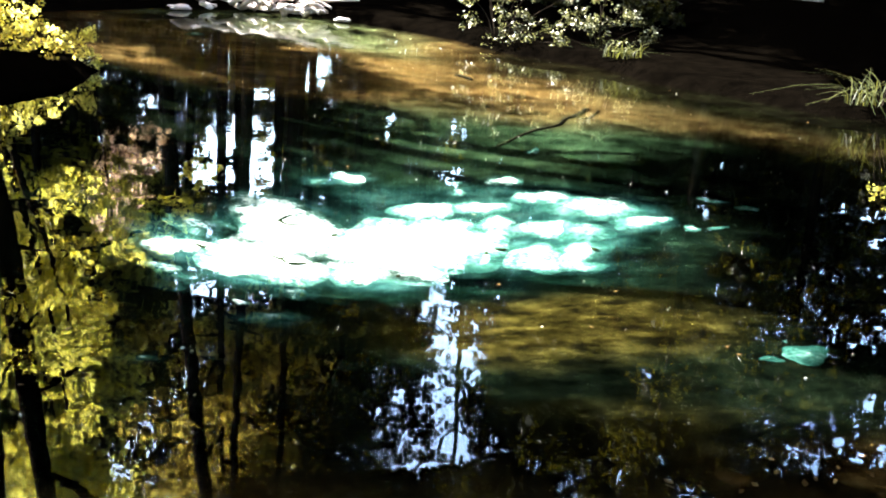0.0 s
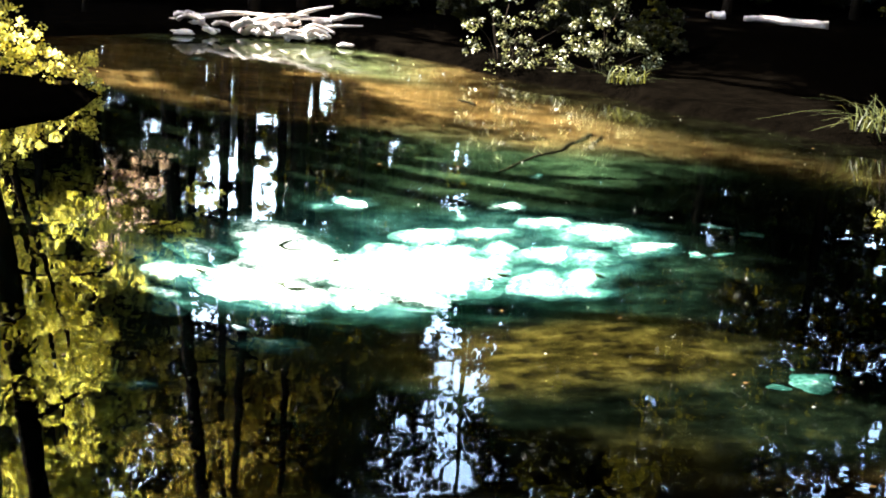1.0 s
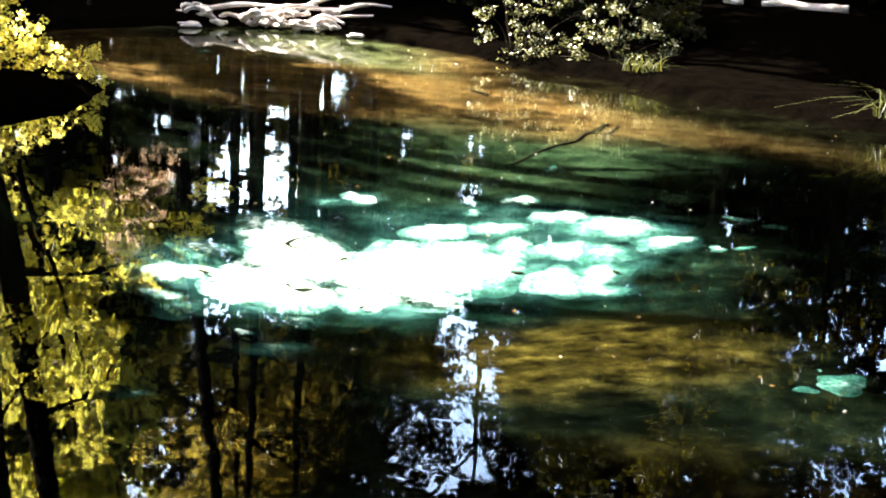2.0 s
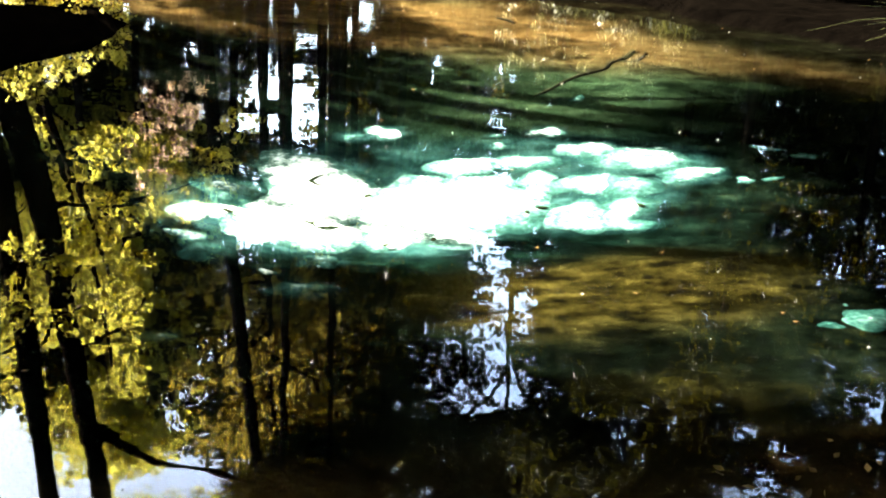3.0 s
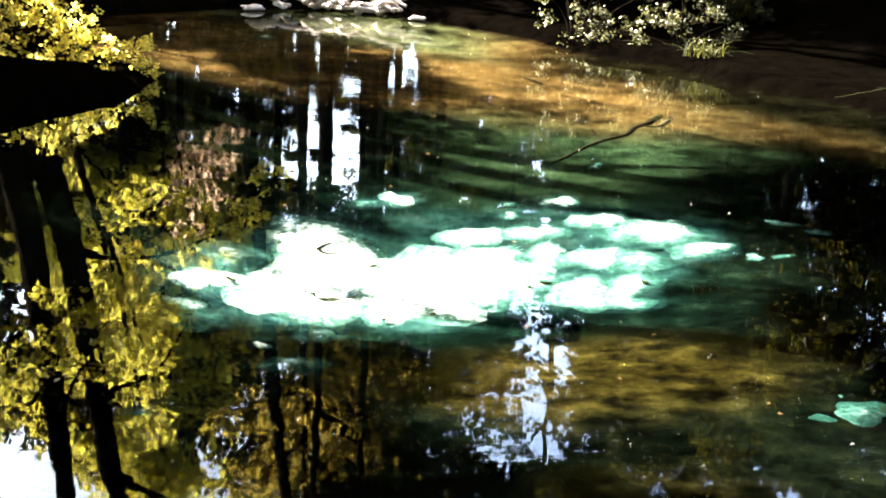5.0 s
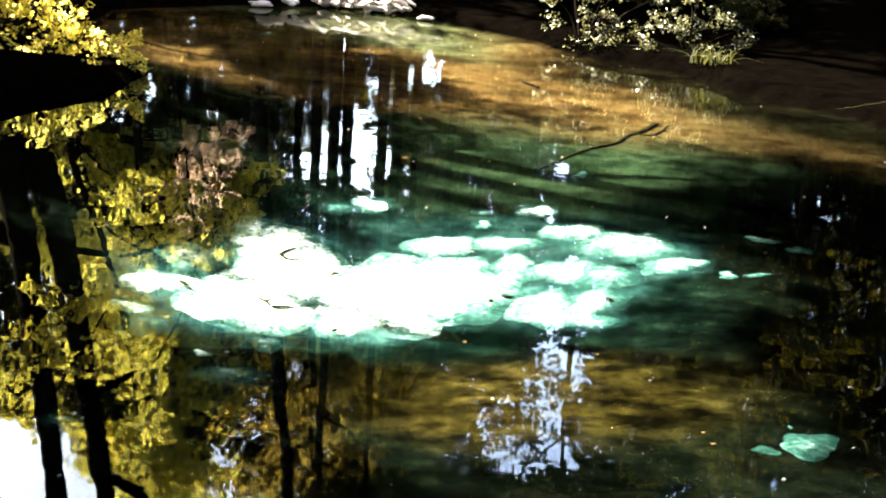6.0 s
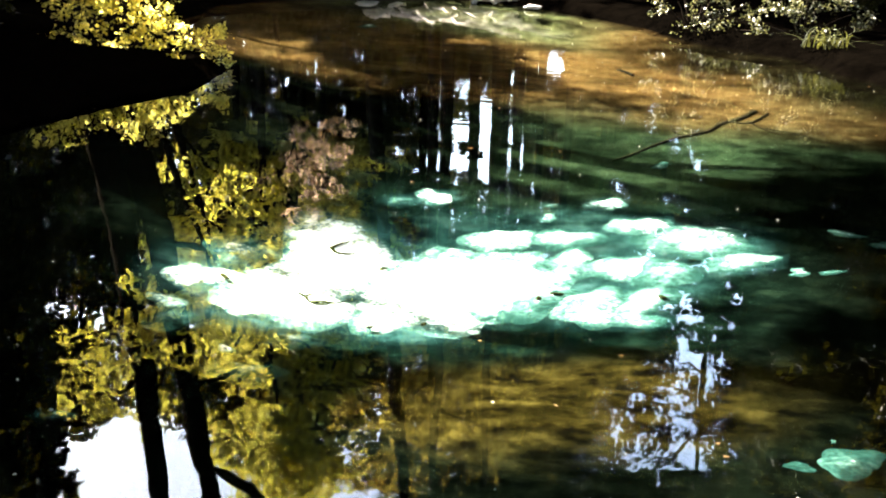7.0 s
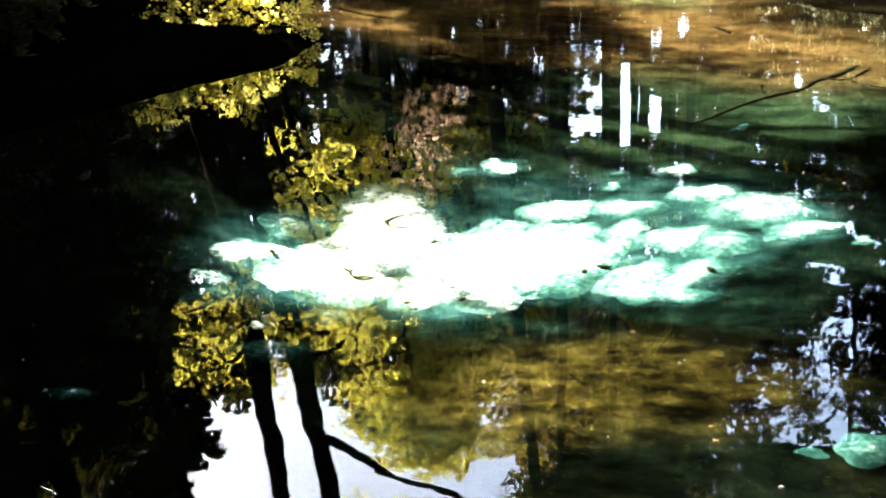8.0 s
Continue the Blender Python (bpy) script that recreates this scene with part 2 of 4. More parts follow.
# pale sand on the bed: x, y, half length, half width, turn, dimness
WIDE = [(-1.24, 11.42, 0.57, 0.87, 0.25, 0.0), (-0.27, 10.91, 0.66, 0.89, 0.02, 0.0), (-1.31, 10.39, 0.64, 0.55, 0.31, 0.0),
        (0.3, 11.11, 0.53, 0.77, -0.1, 0.02), (-2.11, 10.48, 0.28, 0.24, 0.36, 0.04), (-0.4, 10.43, 0.34, 0.42, 0.12, 0.02),
        (-1.21, 10.96, 0.58, 0.8, -0.21, 0.0)]
LOBES = [(0.07, 12.04, 0.32, 0.29, -0.14, 0.1), (0.66, 12.07, 0.34, 0.25, -0.14, 0.27), (0.77, 11.53, 0.26, 0.27, -0.28, 0.22),
        (1.24, 11.44, 0.32, 0.29, -0.39, 0.2), (1.56, 11.31, 0.32, 0.33, -0.07, 0.34), (1.08, 10.66, 0.27, 0.4, -0.26, 0.2),
        (1.49, 10.72, 0.24, 0.34, -0.35, 0.25), (0.57, 10.75, 0.31, 0.41, -0.2, 0.34), (0.23, 10.59, 0.26, 0.26, -0.26, 0.36),
        (1.38, 10.42, 0.33, 0.2, -0.25, 0.32), (-1.95, 11.07, 0.3, 0.37, 0.61, 0.32), (1.29, 12.37, 0.34, 0.26, -0.43, 0.2),
        (1.77, 12.03, 0.58, 0.36, -0.43, 0.24), (1.94, 12.11, 0.27, 0.24, -0.39, 0.12), (2.15, 11.58, 0.3, 0.23, 0.25, 0.25)]
SPOTS = [(0.9, 12.94, 0.18, 0.17, -0.05, 0.15), (0.43, 12.58, 0.1, 0.11, -0.11, 0.35), (0.41, 12.86, 0.07, 0.07, 0.07, 0.45),
        (-0.74, 12.89, 0.19, 0.17, 0.09, 0.15), (-1.06, 12.74, 0.12, 0.1, 0.2, 0.35), (-2.08, 9.87, 0.16, 0.17, 0.41, 0.25),
        (-1.93, 9.6, 0.18, 0.23, 0.37, 0.56), (-1.35, 9.3, 0.08, 0.08, 0.34, 0.2), (-1.06, 8.99, 0.26, 0.17, 0.32, 0.46),
        (-0.97, 9.67, 0.16, 0.14, 0.2, 0.4), (-1.75, 7.77, 0.13, 0.06, 0.3, 0.4)]
SPECKS = [(3.05, 12.36, 0.19, 0.09, -0.21, 0.4), (3.33, 12.14, 0.2, 0.1, -0.54, 0.32), (2.63, 11.39, 0.1, 0.1, -0.05, 0.35),
        (2.86, 11.41, 0.14, 0.08, 0.33, 0.55), (2.88, 8.36, 0.2, 0.18, 0.25, 0.68), (2.99, 8.47, 0.1, 0.07, 0.18, 0.2),
        (2.59, 8.24, 0.1, 0.08, 0.37, 0.74), (2.79, 8.6, 0.04, 0.04, 0.09, 0.3), (1.29, 14.05, 0.1, 0.12, -0.2, 0.5),
        (-3.8, 20.35, 0.17, 0.16, 0.5, 0.3)]

# ---- ground: one sheet, with the pool in it ----
def axis(lo, hi, step, far):
    mid = list(np.arange(lo, hi + 1e-6, step))
    out = [step * 1.35 ** k for k in range(1, 40)]
    out = np.cumsum(out)
    out = out[out < far]
    return np.array([lo - v for v in out[::-1]] + mid + [hi + v for v in out])


gx, gy = axis(-8.0, 9.0, 0.11, 600), axis(3.0, 25.0, 0.11, 600)
X, Y = np.meshgrid(gx, gy)
Z = height(X, Y)
nx, ny = len(gx), len(gy)
idx = np.arange(nx * ny).reshape(ny, nx)
quads = np.stack([idx[:-1, :-1], idx[:-1, 1:], idx[1:, 1:], idx[1:, :-1]], -1).reshape(-1, 4)
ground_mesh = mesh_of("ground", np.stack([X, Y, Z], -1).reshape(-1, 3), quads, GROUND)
W = wobble(0.7 * X, 0.7 * Y)
# Bank shade put into the bed colour off the right shore.
BANK_SHADE = 1 - 0.93 * smooth(-1.9, -0.5, shore_distance(X, Y) + 0.3 * W) * smooth(-0.2, 1.4, X) * smooth(9, 12, Y)
band = Y + 0.22 * X + 0.5 * W
MASKS = {
    "rust": np.maximum(smooth(15.3, 17.0, band) * (0.35 + 0.65 * smooth(4.6, 1.2, X)) * BANK_SHADE, 0.5 * smooth(6.5, 5.5, Y - 0.25 * X + 0.6 * W)),
    "khaki": smooth(18.6, 19.6, band + 0.25 * X) * smooth(0.6, -1.2, X + 0.3 * W),
    # Pool of sunlight on the bed, put into its colour.
    "sunlit_olive": np.maximum(smooth(1.25, 0.55, np.hypot((X - 1.15) / 1.55, (Y - 8.85 - 0.12 * X) / 0.82) + 0.4 * W), 0.3 * smooth(1.2, 0.4, np.hypot((X - 1.5) / 0.8, (Y - 7.15) / 0.3) + 0.3 * W)),
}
# Sunlit green painted brighter; its edge follows the tree shade.
MASKS["sunlit_green"] = smooth(12.6, 13.8, Y + 0.1 * X + 0.4 * W) * smooth(-1.5, 0.5, X) * smooth(4.2, 2.2, X + 0.3 * W + 1.2 * smooth(14.6, 13.4, Y)) * smooth(18.2, 16.6, Y + 0.3 * W) * BANK_SHADE
# Deep water's tint put into the bed, cut off towards the shaded right.
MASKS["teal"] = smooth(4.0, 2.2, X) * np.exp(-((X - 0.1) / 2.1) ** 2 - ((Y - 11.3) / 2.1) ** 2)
silt = np.zeros_like(X)
for px, py, a, b, turn, tone in WIDE + LOBES + SPOTS:
    u, v = math.cos(turn) * (X - px) + math.sin(turn) * (Y - py), -math.sin(turn) * (X - px) + math.cos(turn) * (Y - py)
    silt = np.maximum(silt, (1 - tone) * smooth(1.35, 0.85, np.hypot(u / a, v / b)))
for px, py, a, b, weight in [(0.95, 11.15, 0.95, 0.72, 0.85), (1.75, 12.08, 0.62, 0.36, 0.6), (-1.9, 10.6, 0.75, 0.75, 0.4), (0.2, 12.2, 1.3, 0.6, 0.25)]:
    silt = np.maximum(silt, weight * smooth(1.25, 0.7, np.hypot((X - px) / a, (Y - py) / b) + 0.25 * W))
MASKS["silt"] = silt * 0.8
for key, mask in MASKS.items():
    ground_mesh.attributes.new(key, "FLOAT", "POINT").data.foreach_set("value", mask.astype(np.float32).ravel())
tagged(new("ground", ground_mesh), "leaf-littered forest floor and brown-green pool bed, tree shade put into their colours", "ground", kind="structure")

# ---- water ----
wx, wy = np.meshgrid(np.linspace(-7.6, 8.8, 30), np.linspace(3.4, 23.6, 36))
widx = np.arange(wx.size).reshape(wx.shape)
wq = np.stack([widx[:-1, :-1], widx[:-1, 1:], widx[1:, 1:], widx[1:, :-1]], -1).reshape(-1, 4)
water = new("water", mesh_of("water", np.stack([wx, wy, wx * 0], -1).reshape(-1, 3), wq, WATER))
water.visible_shadow = False
tagged(water, "clear still spring water mirroring the trees", "water", kind="structure")


# ---- pale sand on the bed ----
def sand_patch(x, y, a, b, turn, tone, seed):
    rng = np.random.RandomState(seed)
    rings, spokes = 8, 56
    small = max(0.0, 1 - a / 0.42)
    ph = rng.uniform(0, 6.28, 5)
    verts, rim, faces = [], [], []
    ang = np.linspace(0, 2 * np.pi, spokes, endpoint=False)
    out = 1.1 + small * 0.25 + (0.10 + 0.2 * small) * np.sin(2 * ang + ph[0]) + (0.08 + 0.16 * small) * np.sin(3 * ang + ph[1]) + (0.06 + 0.08 * small) * np.sin(5 * ang + ph[2]) + 0.035 * np.sin(7 * ang + ph[3]) + 0.02 * np.sin(12 * ang + ph[4])
    c, s = math.cos(turn), math.sin(turn)
    for k in range(rings + 1):
        u = k / rings
        px, py = a * u * out * np.cos(ang), b * u * out * np.sin(ang)
        wxp, wyp = x + c * px - s * py, y + s * px + c * py
        h = height(wxp, wyp) + 0.09 * min(1.0, b / 0.4) * (1 - u ** 2) - 0.02 * u + 0.012 * wobble(5 * wxp, 5 * wyp)
        verts += list(zip(wxp - x, wyp - y, h))
        rim += [min(1.0, tone + 0.1 + 0.9 * u ** (3.0 - 1.5 * max(small, min(1.0, 3.0 * tone))))] * spokes
    for k in range(rings):
        for j in range(spokes):
            q = (j + 1) % spokes
            faces.append((k * spokes + j, (k + 1) * spokes + j, (k + 1) * spokes + q, k * spokes + q))
    me = mesh_of("sand_patch", verts, faces, SAND)
    me.attributes.new("rim", "FLOAT", "POINT").data.foreach_set("value", np.array(rim, np.float32))
    ob = new("sand_patch", me)
    ob.location = (x, y, 0)
    return tagged(ob, "pale turquoise-white sand patch lying on the pool bed" if tone < 0.3 else "dim turquoise sand patch on the bed, the water's tint put into its colour", "sand", "sand patches on the bed")


for number, row in enumerate(WIDE + LOBES + SPOTS + SPECKS):
    sand_patch(*row, 100 + number)


# ---- wood: tapered, bent tubes ----
def tube(points, r0, r1, sides=9, rough=0.12, seed=0):
    rng = np.random.RandomState(seed)
    P = [Vector(p) for p in points]
    pts = []
    for i in range(len(P) - 1):
        a, b, c, d = P[max(i - 1, 0)], P[i], P[i + 1], P[min(i + 2, len(P) - 1)]
        for k in range(4):
            u = k / 4
            pts.append(0.5 * (2 * b + (c - a) * u + (2 * a - 5 * b + 4 * c - d) * u * u + (3 * b - a - 3 * c + d) * u ** 3))
    pts.append(P[-1])
    verts, faces = [], []
    side = Vector((1, 0.3, 0.1))
    for i, p in enumerate(pts):
        t = (pts[min(i + 1, len(pts) - 1)] - pts[max(i - 1, 0)]).normalized()
        u = t.cross(side)
        u = u.normalized() if u.length > 1e-3 else t.orthogonal().normalized()
        v = t.cross(u)
        r = r0 + (r1 - r0) * i / (len(pts) - 1)
        for j in range(sides):
            a = 2 * math.pi * j / sides
            q = r * (1 + rng.uniform(-rough, rough))
            verts.append(p + u * (q * math.cos(a)) + v * (q * math.sin(a)))
    for i in range(len(pts) - 1):
        for j in range(sides):
            k = (j + 1) % sides
            faces.append((i * sides + j, i * sides + k, (i + 1) * sides + k, (i + 1) * sides + j))
    return verts, faces


def wood_mesh(name, points, r0, r1, mat, sides=9, seed=0, rough=0.12):
    verts, faces = tube(points, r0, r1, sides, rough, seed)
    me = bpy.data.meshes.new(name)
    n = len(verts)
    faces = [tuple(f) for f in faces] + [tuple(range(sides))[::-1], tuple(range(n - sides, n))]
    me.from_pydata([tuple(v) for v in verts], [], faces)
    me.polygons.foreach_set("use_smooth", np.ones(len(faces), bool))
    me.materials.append(mat)
    return me


# ---- leaves: small folded blades ----
def leaf_mesh(name, centres, size, mat, seed, spread=0.35, droop=0.0, oval=False):
    rng = np.random.RandomState(seed)
    n = len(centres)
    d = rng.normal(size=(n, 3))
    d[:, 2] = d[:, 2] * 0.6 - droop
    d /= np.linalg.norm(d, axis=1)[:, None]
    s = np.cross(d, rng.normal(size=(n, 3)))
    s /= np.linalg.norm(s, axis=1)[:, None] + 1e-9
    up = np.cross(s, d)
    length = size * rng.uniform(1 - spread, 1 + spread, (n, 1))
    w = length * 0.3
    c = np.asarray(centres)
    v = np.stack([c - d * length * 0.5, c + s * w - up * w * 0.3, c + d * length * 0.5, c - s * w - up * w * 0.3], 1).reshape(-1, 3)
    if oval:
        sides = [s * w * 0.75 - d * length * 0.2, s * w + d * length * 0.12]
        v = np.stack([c - d * length * 0.5, c + sides[0], c + sides[1], c + d * length * 0.5, c + sides[1] - 2 * s * w, c + sides[0] - 1.5 * s * w], 1).reshape(-1, 3)
        k = np.arange(n)[:, None] * 6
        f = np.concatenate([k + [0, 1, 5], k + [1, 2, 4], k + [1, 4, 5], k + [2, 3, 4]], 1).reshape(-1, 3)
        return mesh_of(name, v, f, mat, flat=True)
    k = np.arange(n)[:, None] * 4
    f = np.concatenate([k + [0, 1, 2], k + [0, 2, 3]], 1).reshape(-1, 3)
    return mesh_of(name, v, f, mat, flat=True)


def clump_points(clumps, per, seed, flat=0.75):
    """Leaf places on twiggy sprays inside a list of clumps (x, y, z, radius)."""
    rng = np.random.RandomState(seed)
    out = []
    for x, y, z, r in clumps:
        m = max(int(per * r * r / 16), 3)
        u = rng.normal(size=(m, 3))
        u /= np.linalg.norm(u, axis=1)[:, None]
        u *= r * rng.uniform(0.25, 1.0, (m, 1)) ** 0.6
        u[:, 2] *= flat
        sprays = u + (x, y, z)
        out.append((sprays[:, None, :] + rng.normal(size=(m, 16, 3)) * 0.085 * min(max(r, 0.5), 1.1) * np.array([1, 1, 0.7])).reshape(-1, 3))
    return np.concatenate(out)


def blade_mesh(name, roots, length, width, mat, seed, lean=0.6):
    """Arching grass blades in four segments."""
    rng = np.random.RandomState(seed)
    verts, faces = [], []
    for x, y, z in roots:
        a, ln = rng.uniform(0, 6.28), length * rng.uniform(0.6, 1.2)
        dx, dy = math.cos(a), math.sin(a)
        bend = lean * rng.uniform(0.5, 1.5)
        base = len(verts)
        for k in range(5):
            u = k / 4
            out, up = ln * bend * u * u * 0.9, ln * (u - 0.55 * bend * u * u)
            w = width * (1 - u) + 0.002
            verts += [(x + dx * out - dy * w, y + dy * out + dx * w, z + up), (x + dx * out + dy * w, y + dy * out - dx * w, z + up)]
        faces += [(base + 2 * k, base + 2 * k + 1, base + 2 * k + 3, base + 2 * k + 2) for k in range(4)]
    return mesh_of(name, verts, faces, mat)


# ---- plants ----
def tree(place, spine, r0, r1, limbs, clumps, per, leaf, mat, label, seed, group=""):
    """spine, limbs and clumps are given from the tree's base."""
    t = thing("tree", place, label, "tree", group)
    put_part("trunk", wood_mesh("trunk", spine, r0, r1, BARK, 11, seed), t)
    for k, (pts, ra, rb) in enumerate(limbs):
        put_part("limb", wood_mesh("limb", pts, ra, rb, BARK, 7, seed + k), t)
    put_part("crown", leaf_mesh("crown", clump_points(clumps, per, seed), leaf, mat, seed), t)
    return t


def shrub(place, clumps, per, leaf, mat, label, seed, group="", name="shrub"):
    t = thing(name, place, label, "shrub", group)
    rng = np.random.RandomState(seed)
    for k, (x, y, z, r) in enumerate(clumps):
        mid = (x * 0.45 + rng.uniform(-0.1, 0.1), y * 0.45 + rng.uniform(-0.1, 0.1), z * 0.6)
        put_part("stem", wood_mesh("stem", [(x * 0.15, y * 0.15, -0.08), mid, (x, y, z + r * 0.6)], 0.016, 0.004, BARK, 5, seed + k), t)
    put_part("foliage", leaf_mesh("foliage", clump_points(clumps, per, seed, 0.85), leaf, mat, seed, oval=mat is not SHADED_LEAF), t)
    return t


def forest_tree(seed, tall, low, wide, per, label):
    """One upright tree of the wood, crowned from low to tall."""
    rng = np.random.RandomState(seed)
    lean = rng.uniform(-0.5, 0.5, 2)
    spine = [(lean[0] * u * u, lean[1] * u * u, tall * u - 0.2 * (u == 0)) for u in (0, 0.2, 0.45, 0.7, 0.95)]
    limbs, clumps = [], [(lean[0], lean[1], tall, 1.2)]
    for k in range(15):
        u = (low + (tall - low) * (k + 0.5) / 15) / tall
        a = k * 2.4 + rng.uniform(-0.4, 0.4)
        reach = wide * (1.15 - 0.75 * (u - low / tall) / (1 - low / tall)) * rng.uniform(0.55, 1.0)
        x, y, z = lean[0] * u * u, lean[1] * u * u, tall * u
        tip = (x + reach * math.cos(a), y + reach * math.sin(a), z + 0.25 * reach)
        limbs.append(([(x, y, z - 0.3), (x + 0.5 * reach * math.cos(a), y + 0.5 * reach * math.sin(a), z), tip], 0.06, 0.015))
        clumps += [(*tip, rng.uniform(0.8, 1.25)), (x + 0.55 * reach * math.cos(a + 0.25), y + 0.55 * reach * math.sin(a + 0.25), z + 0.1, rng.uniform(0.7, 1.0))]
    return spine, limbs, clumps


def plant_forest(spots, seed, tall, low, wide, per, leaf, mat, label, group, girth=0.13):
    spine, limbs, clumps = forest_tree(seed, tall, low, wide, per, label)
    first = None
    rng = np.random.RandomState(seed)
    for x, y, size in spots:
        z = z_at(x, y)
        if first is None:
            first = tree((x, y, z), spine, girth, 0.04, limbs, clumps, per, leaf, mat, label, seed, group)
        else:
            copy_thing(first, pose(x, y, z, 0, 0, rng.uniform(0, 360)) @ Matrix.Diagonal((size, size, size, 1)))


# leaning pair on the left bank
G = z_at(-6.6, 17.0)
BASE_A, BASE_B = (-6.8, 17.0), (-6.45, 16.95)
HIGH = [(0.4, 0.3, 10.7, 0.8), (1.3, -0.4, 10.3, 0.9), (1.3, 0.3, 11.7, 1.0), (0.6, 0.8, 9.8, 1.3), (1.6, 1.4, 9.2, 1.2), (0.2, 1.8, 10.6, 1.3), (2.4, 0.7, 9.9, 1.1), (2.0, 0.8, 11.0, 1.2), (1.0, 1.9, 11.6, 1.2), (2.6, 2.2, 10.6, 1.2), (1.0, 2.8, 9.8, 1.1), (3.4, 1.5, 10.4, 1.0)]
tree((*BASE_A, G), [(-0.05, 0, -0.3), (0.18, 0.0, 1.2), (0.42, 0.03, 2.8), (0.58, 0.1, 5.2), (0.68, 0.2, 7.2), (0.9, 0.4, 10.2)], 0.24, 0.11,
     [([(0.5, 0.1, 3.6), (-0.1, 0.1, 4.1), (-0.6, 0.0, 4.3)], 0.05, 0.012), ([(0.55, 0.1, 4.6), (0.3, -0.2, 4.9), (0.2, -0.4, 4.6)], 0.04, 0.01)],
     [(-0.1, -0.2, 5.0, 0.6), (0.5, -0.3, 4.1, 0.6), (1.0, -0.3, 3.3, 0.55), (1.6, 0.4, 2.0, 0.4), (1.3, 0.0, 4.3, 0.5), (-0.7, 1.6, 5.6, 0.6), (-1.1, 1.2, 5.0, 0.55), (-0.3, 1.8, 6.3, 0.5)] + HIGH, 2000, 0.07, GOLD_LEAF, "leaning dark-barked tree on the bank, backlight put into its yellow leaves", 11, "leaning trees")
tree((*BASE_B, G), [(-0.05, 0, -0.3), (0.25, 0.1, 1.1), (0.55, 0.22, 2.6), (0.8, 0.42, 5.2), (1.02, 0.6, 7.2), (1.3, 0.9, 10.4)], 0.24, 0.11,
     [([(0.96, 0.58, 6.4), (1.55, 0.85, 6.9), (1.95, 1.05, 7.25), (2.8, 1.45, 7.6), (3.5, 1.7, 8.0)], 0.085, 0.02),
      ([(0.7, 0.35, 4.2), (0.3, 0.4, 5.0), (-0.2, 0.4, 5.6)], 0.03, 0.008), ([(0.55, 0.22, 2.6), (1.4, 0.7, 2.8), (2.5, 1.2, 2.5)], 0.05, 0.01),
      ([(0.8, 0.42, 5.0), (1.6, 0.7, 4.6), (2.1, 0.8, 3.7)], 0.04, 0.01)],
     [(1.6, 0.9, 1.9, 0.55), (2.2, 1.2, 2.7, 0.6), (1.3, 0.7, 3.0, 0.6), (2.7, 1.5, 2.3, 0.5), (1.6, 0.7, 3.8, 0.5), (3.1, 1.6, 1.7, 0.35), (0.05, 0.75, 8.6, 0.45), (0.85, 0.85, 8.6, 0.5), (0.75, 0.25, 8.8, 0.45), (1.6, 0.9, 8.9, 0.5), (0.5, 1.3, 8.8, 0.4), (1.4, 1.5, 9.0, 0.45)]
     + [(x + 0.6, y + 0.2, z + 0.1, r) for x, y, z, r in HIGH[3:12]], 2000, 0.07, GOLD_LEAF, "leaning dark-barked tree with one long bare branch", 12, "leaning trees")
tree((-6.0, 17.05, z_at(-6.0, 17.05)), [(0, 0, -0.3), (0.3, 0.2, 1.5), (0.6, 0.4, 2.6), (0.95, 0.6, 4.2)], 0.07, 0.02, [],
     [(0.8, 0.5, 3.4, 0.4), (1.0, 0.6, 4.3, 0.5), (0.4, 0.5, 3.6, 0.4)], 4000, 0.065, GOLD_LEAF, "thin leaning sapling with yellow leaves", 13, "leaning trees")

tree((-6.95, 19.5, z_at(-6.95, 19.5)), [(0, 0, -0.3), (0.2, 0.0, 1.4), (0.6, 0.05, 3.0), (1.0, 0.1, 4.8), (1.2, 0.1, 6.4)], 0.08, 0.02,
     [([(0.25, 0, 1.6), (0.9, -0.1, 2.2), (1.7, -0.2, 2.3)], 0.03, 0.008), ([(0.6, 0.05, 3.0), (1.2, 0.2, 3.5), (2.1, 0.3, 3.4)], 0.03, 0.008), ([(0.9, 0.1, 4.4), (0.4, 0.2, 5.0), (-0.2, 0.2, 5.4)], 0.025, 0.008)],
     [(1.5, -0.2, 2.2, 0.5), (0.9, -0.1, 2.4, 0.45), (2.1, 0.2, 2.6, 0.45), (1.9, 0.3, 3.4, 0.5), (1.2, 0.2, 3.6, 0.55), (0.5, 0.1, 3.2, 0.5), (1.3, 0.1, 4.6, 0.6), (0.6, 0.2, 4.9, 0.6), (-0.2, 0.2, 5.3, 0.5), (1.2, 0.1, 5.8, 0.6), (0.2, 0.0, 2.2, 0.4), (1.4, 0.1, 6.6, 0.5)], 2000, 0.07, GOLD_LEAF, "young tree with clear yellow leaves over the water", 16, "leaning trees")
tree((-6.3, 22.6, z_at(-6.3, 22.6)), [(0, 0, -0.3), (0.2, -0.1, 1.2), (0.5, -0.3, 2.4), (0.7, -0.4, 3.8)], 0.05, 0.012,
     [([(0.3, -0.15, 1.6), (0.8, -0.4, 2.1), (1.3, -0.6, 2.3)], 0.02, 0.006), ([(0.5, -0.3, 2.4), (0.2, -0.4, 3.0), (0.0, -0.5, 3.2)], 0.02, 0.006)],
     [(0.9, -0.5, 2.2, 0.4), (1.3, -0.6, 2.5, 0.4), (0.6, -0.4, 2.8, 0.45), (1.0, -0.4, 3.2, 0.42), (0.1, -0.5, 3.2, 0.35), (0.7, -0.4, 3.8, 0.4), (1.5, -0.6, 1.9, 0.3)], 2600, 0.065, TAN_LEAF, "young tree with pale pinkish-tan autumn leaves", 17, "leaning trees")
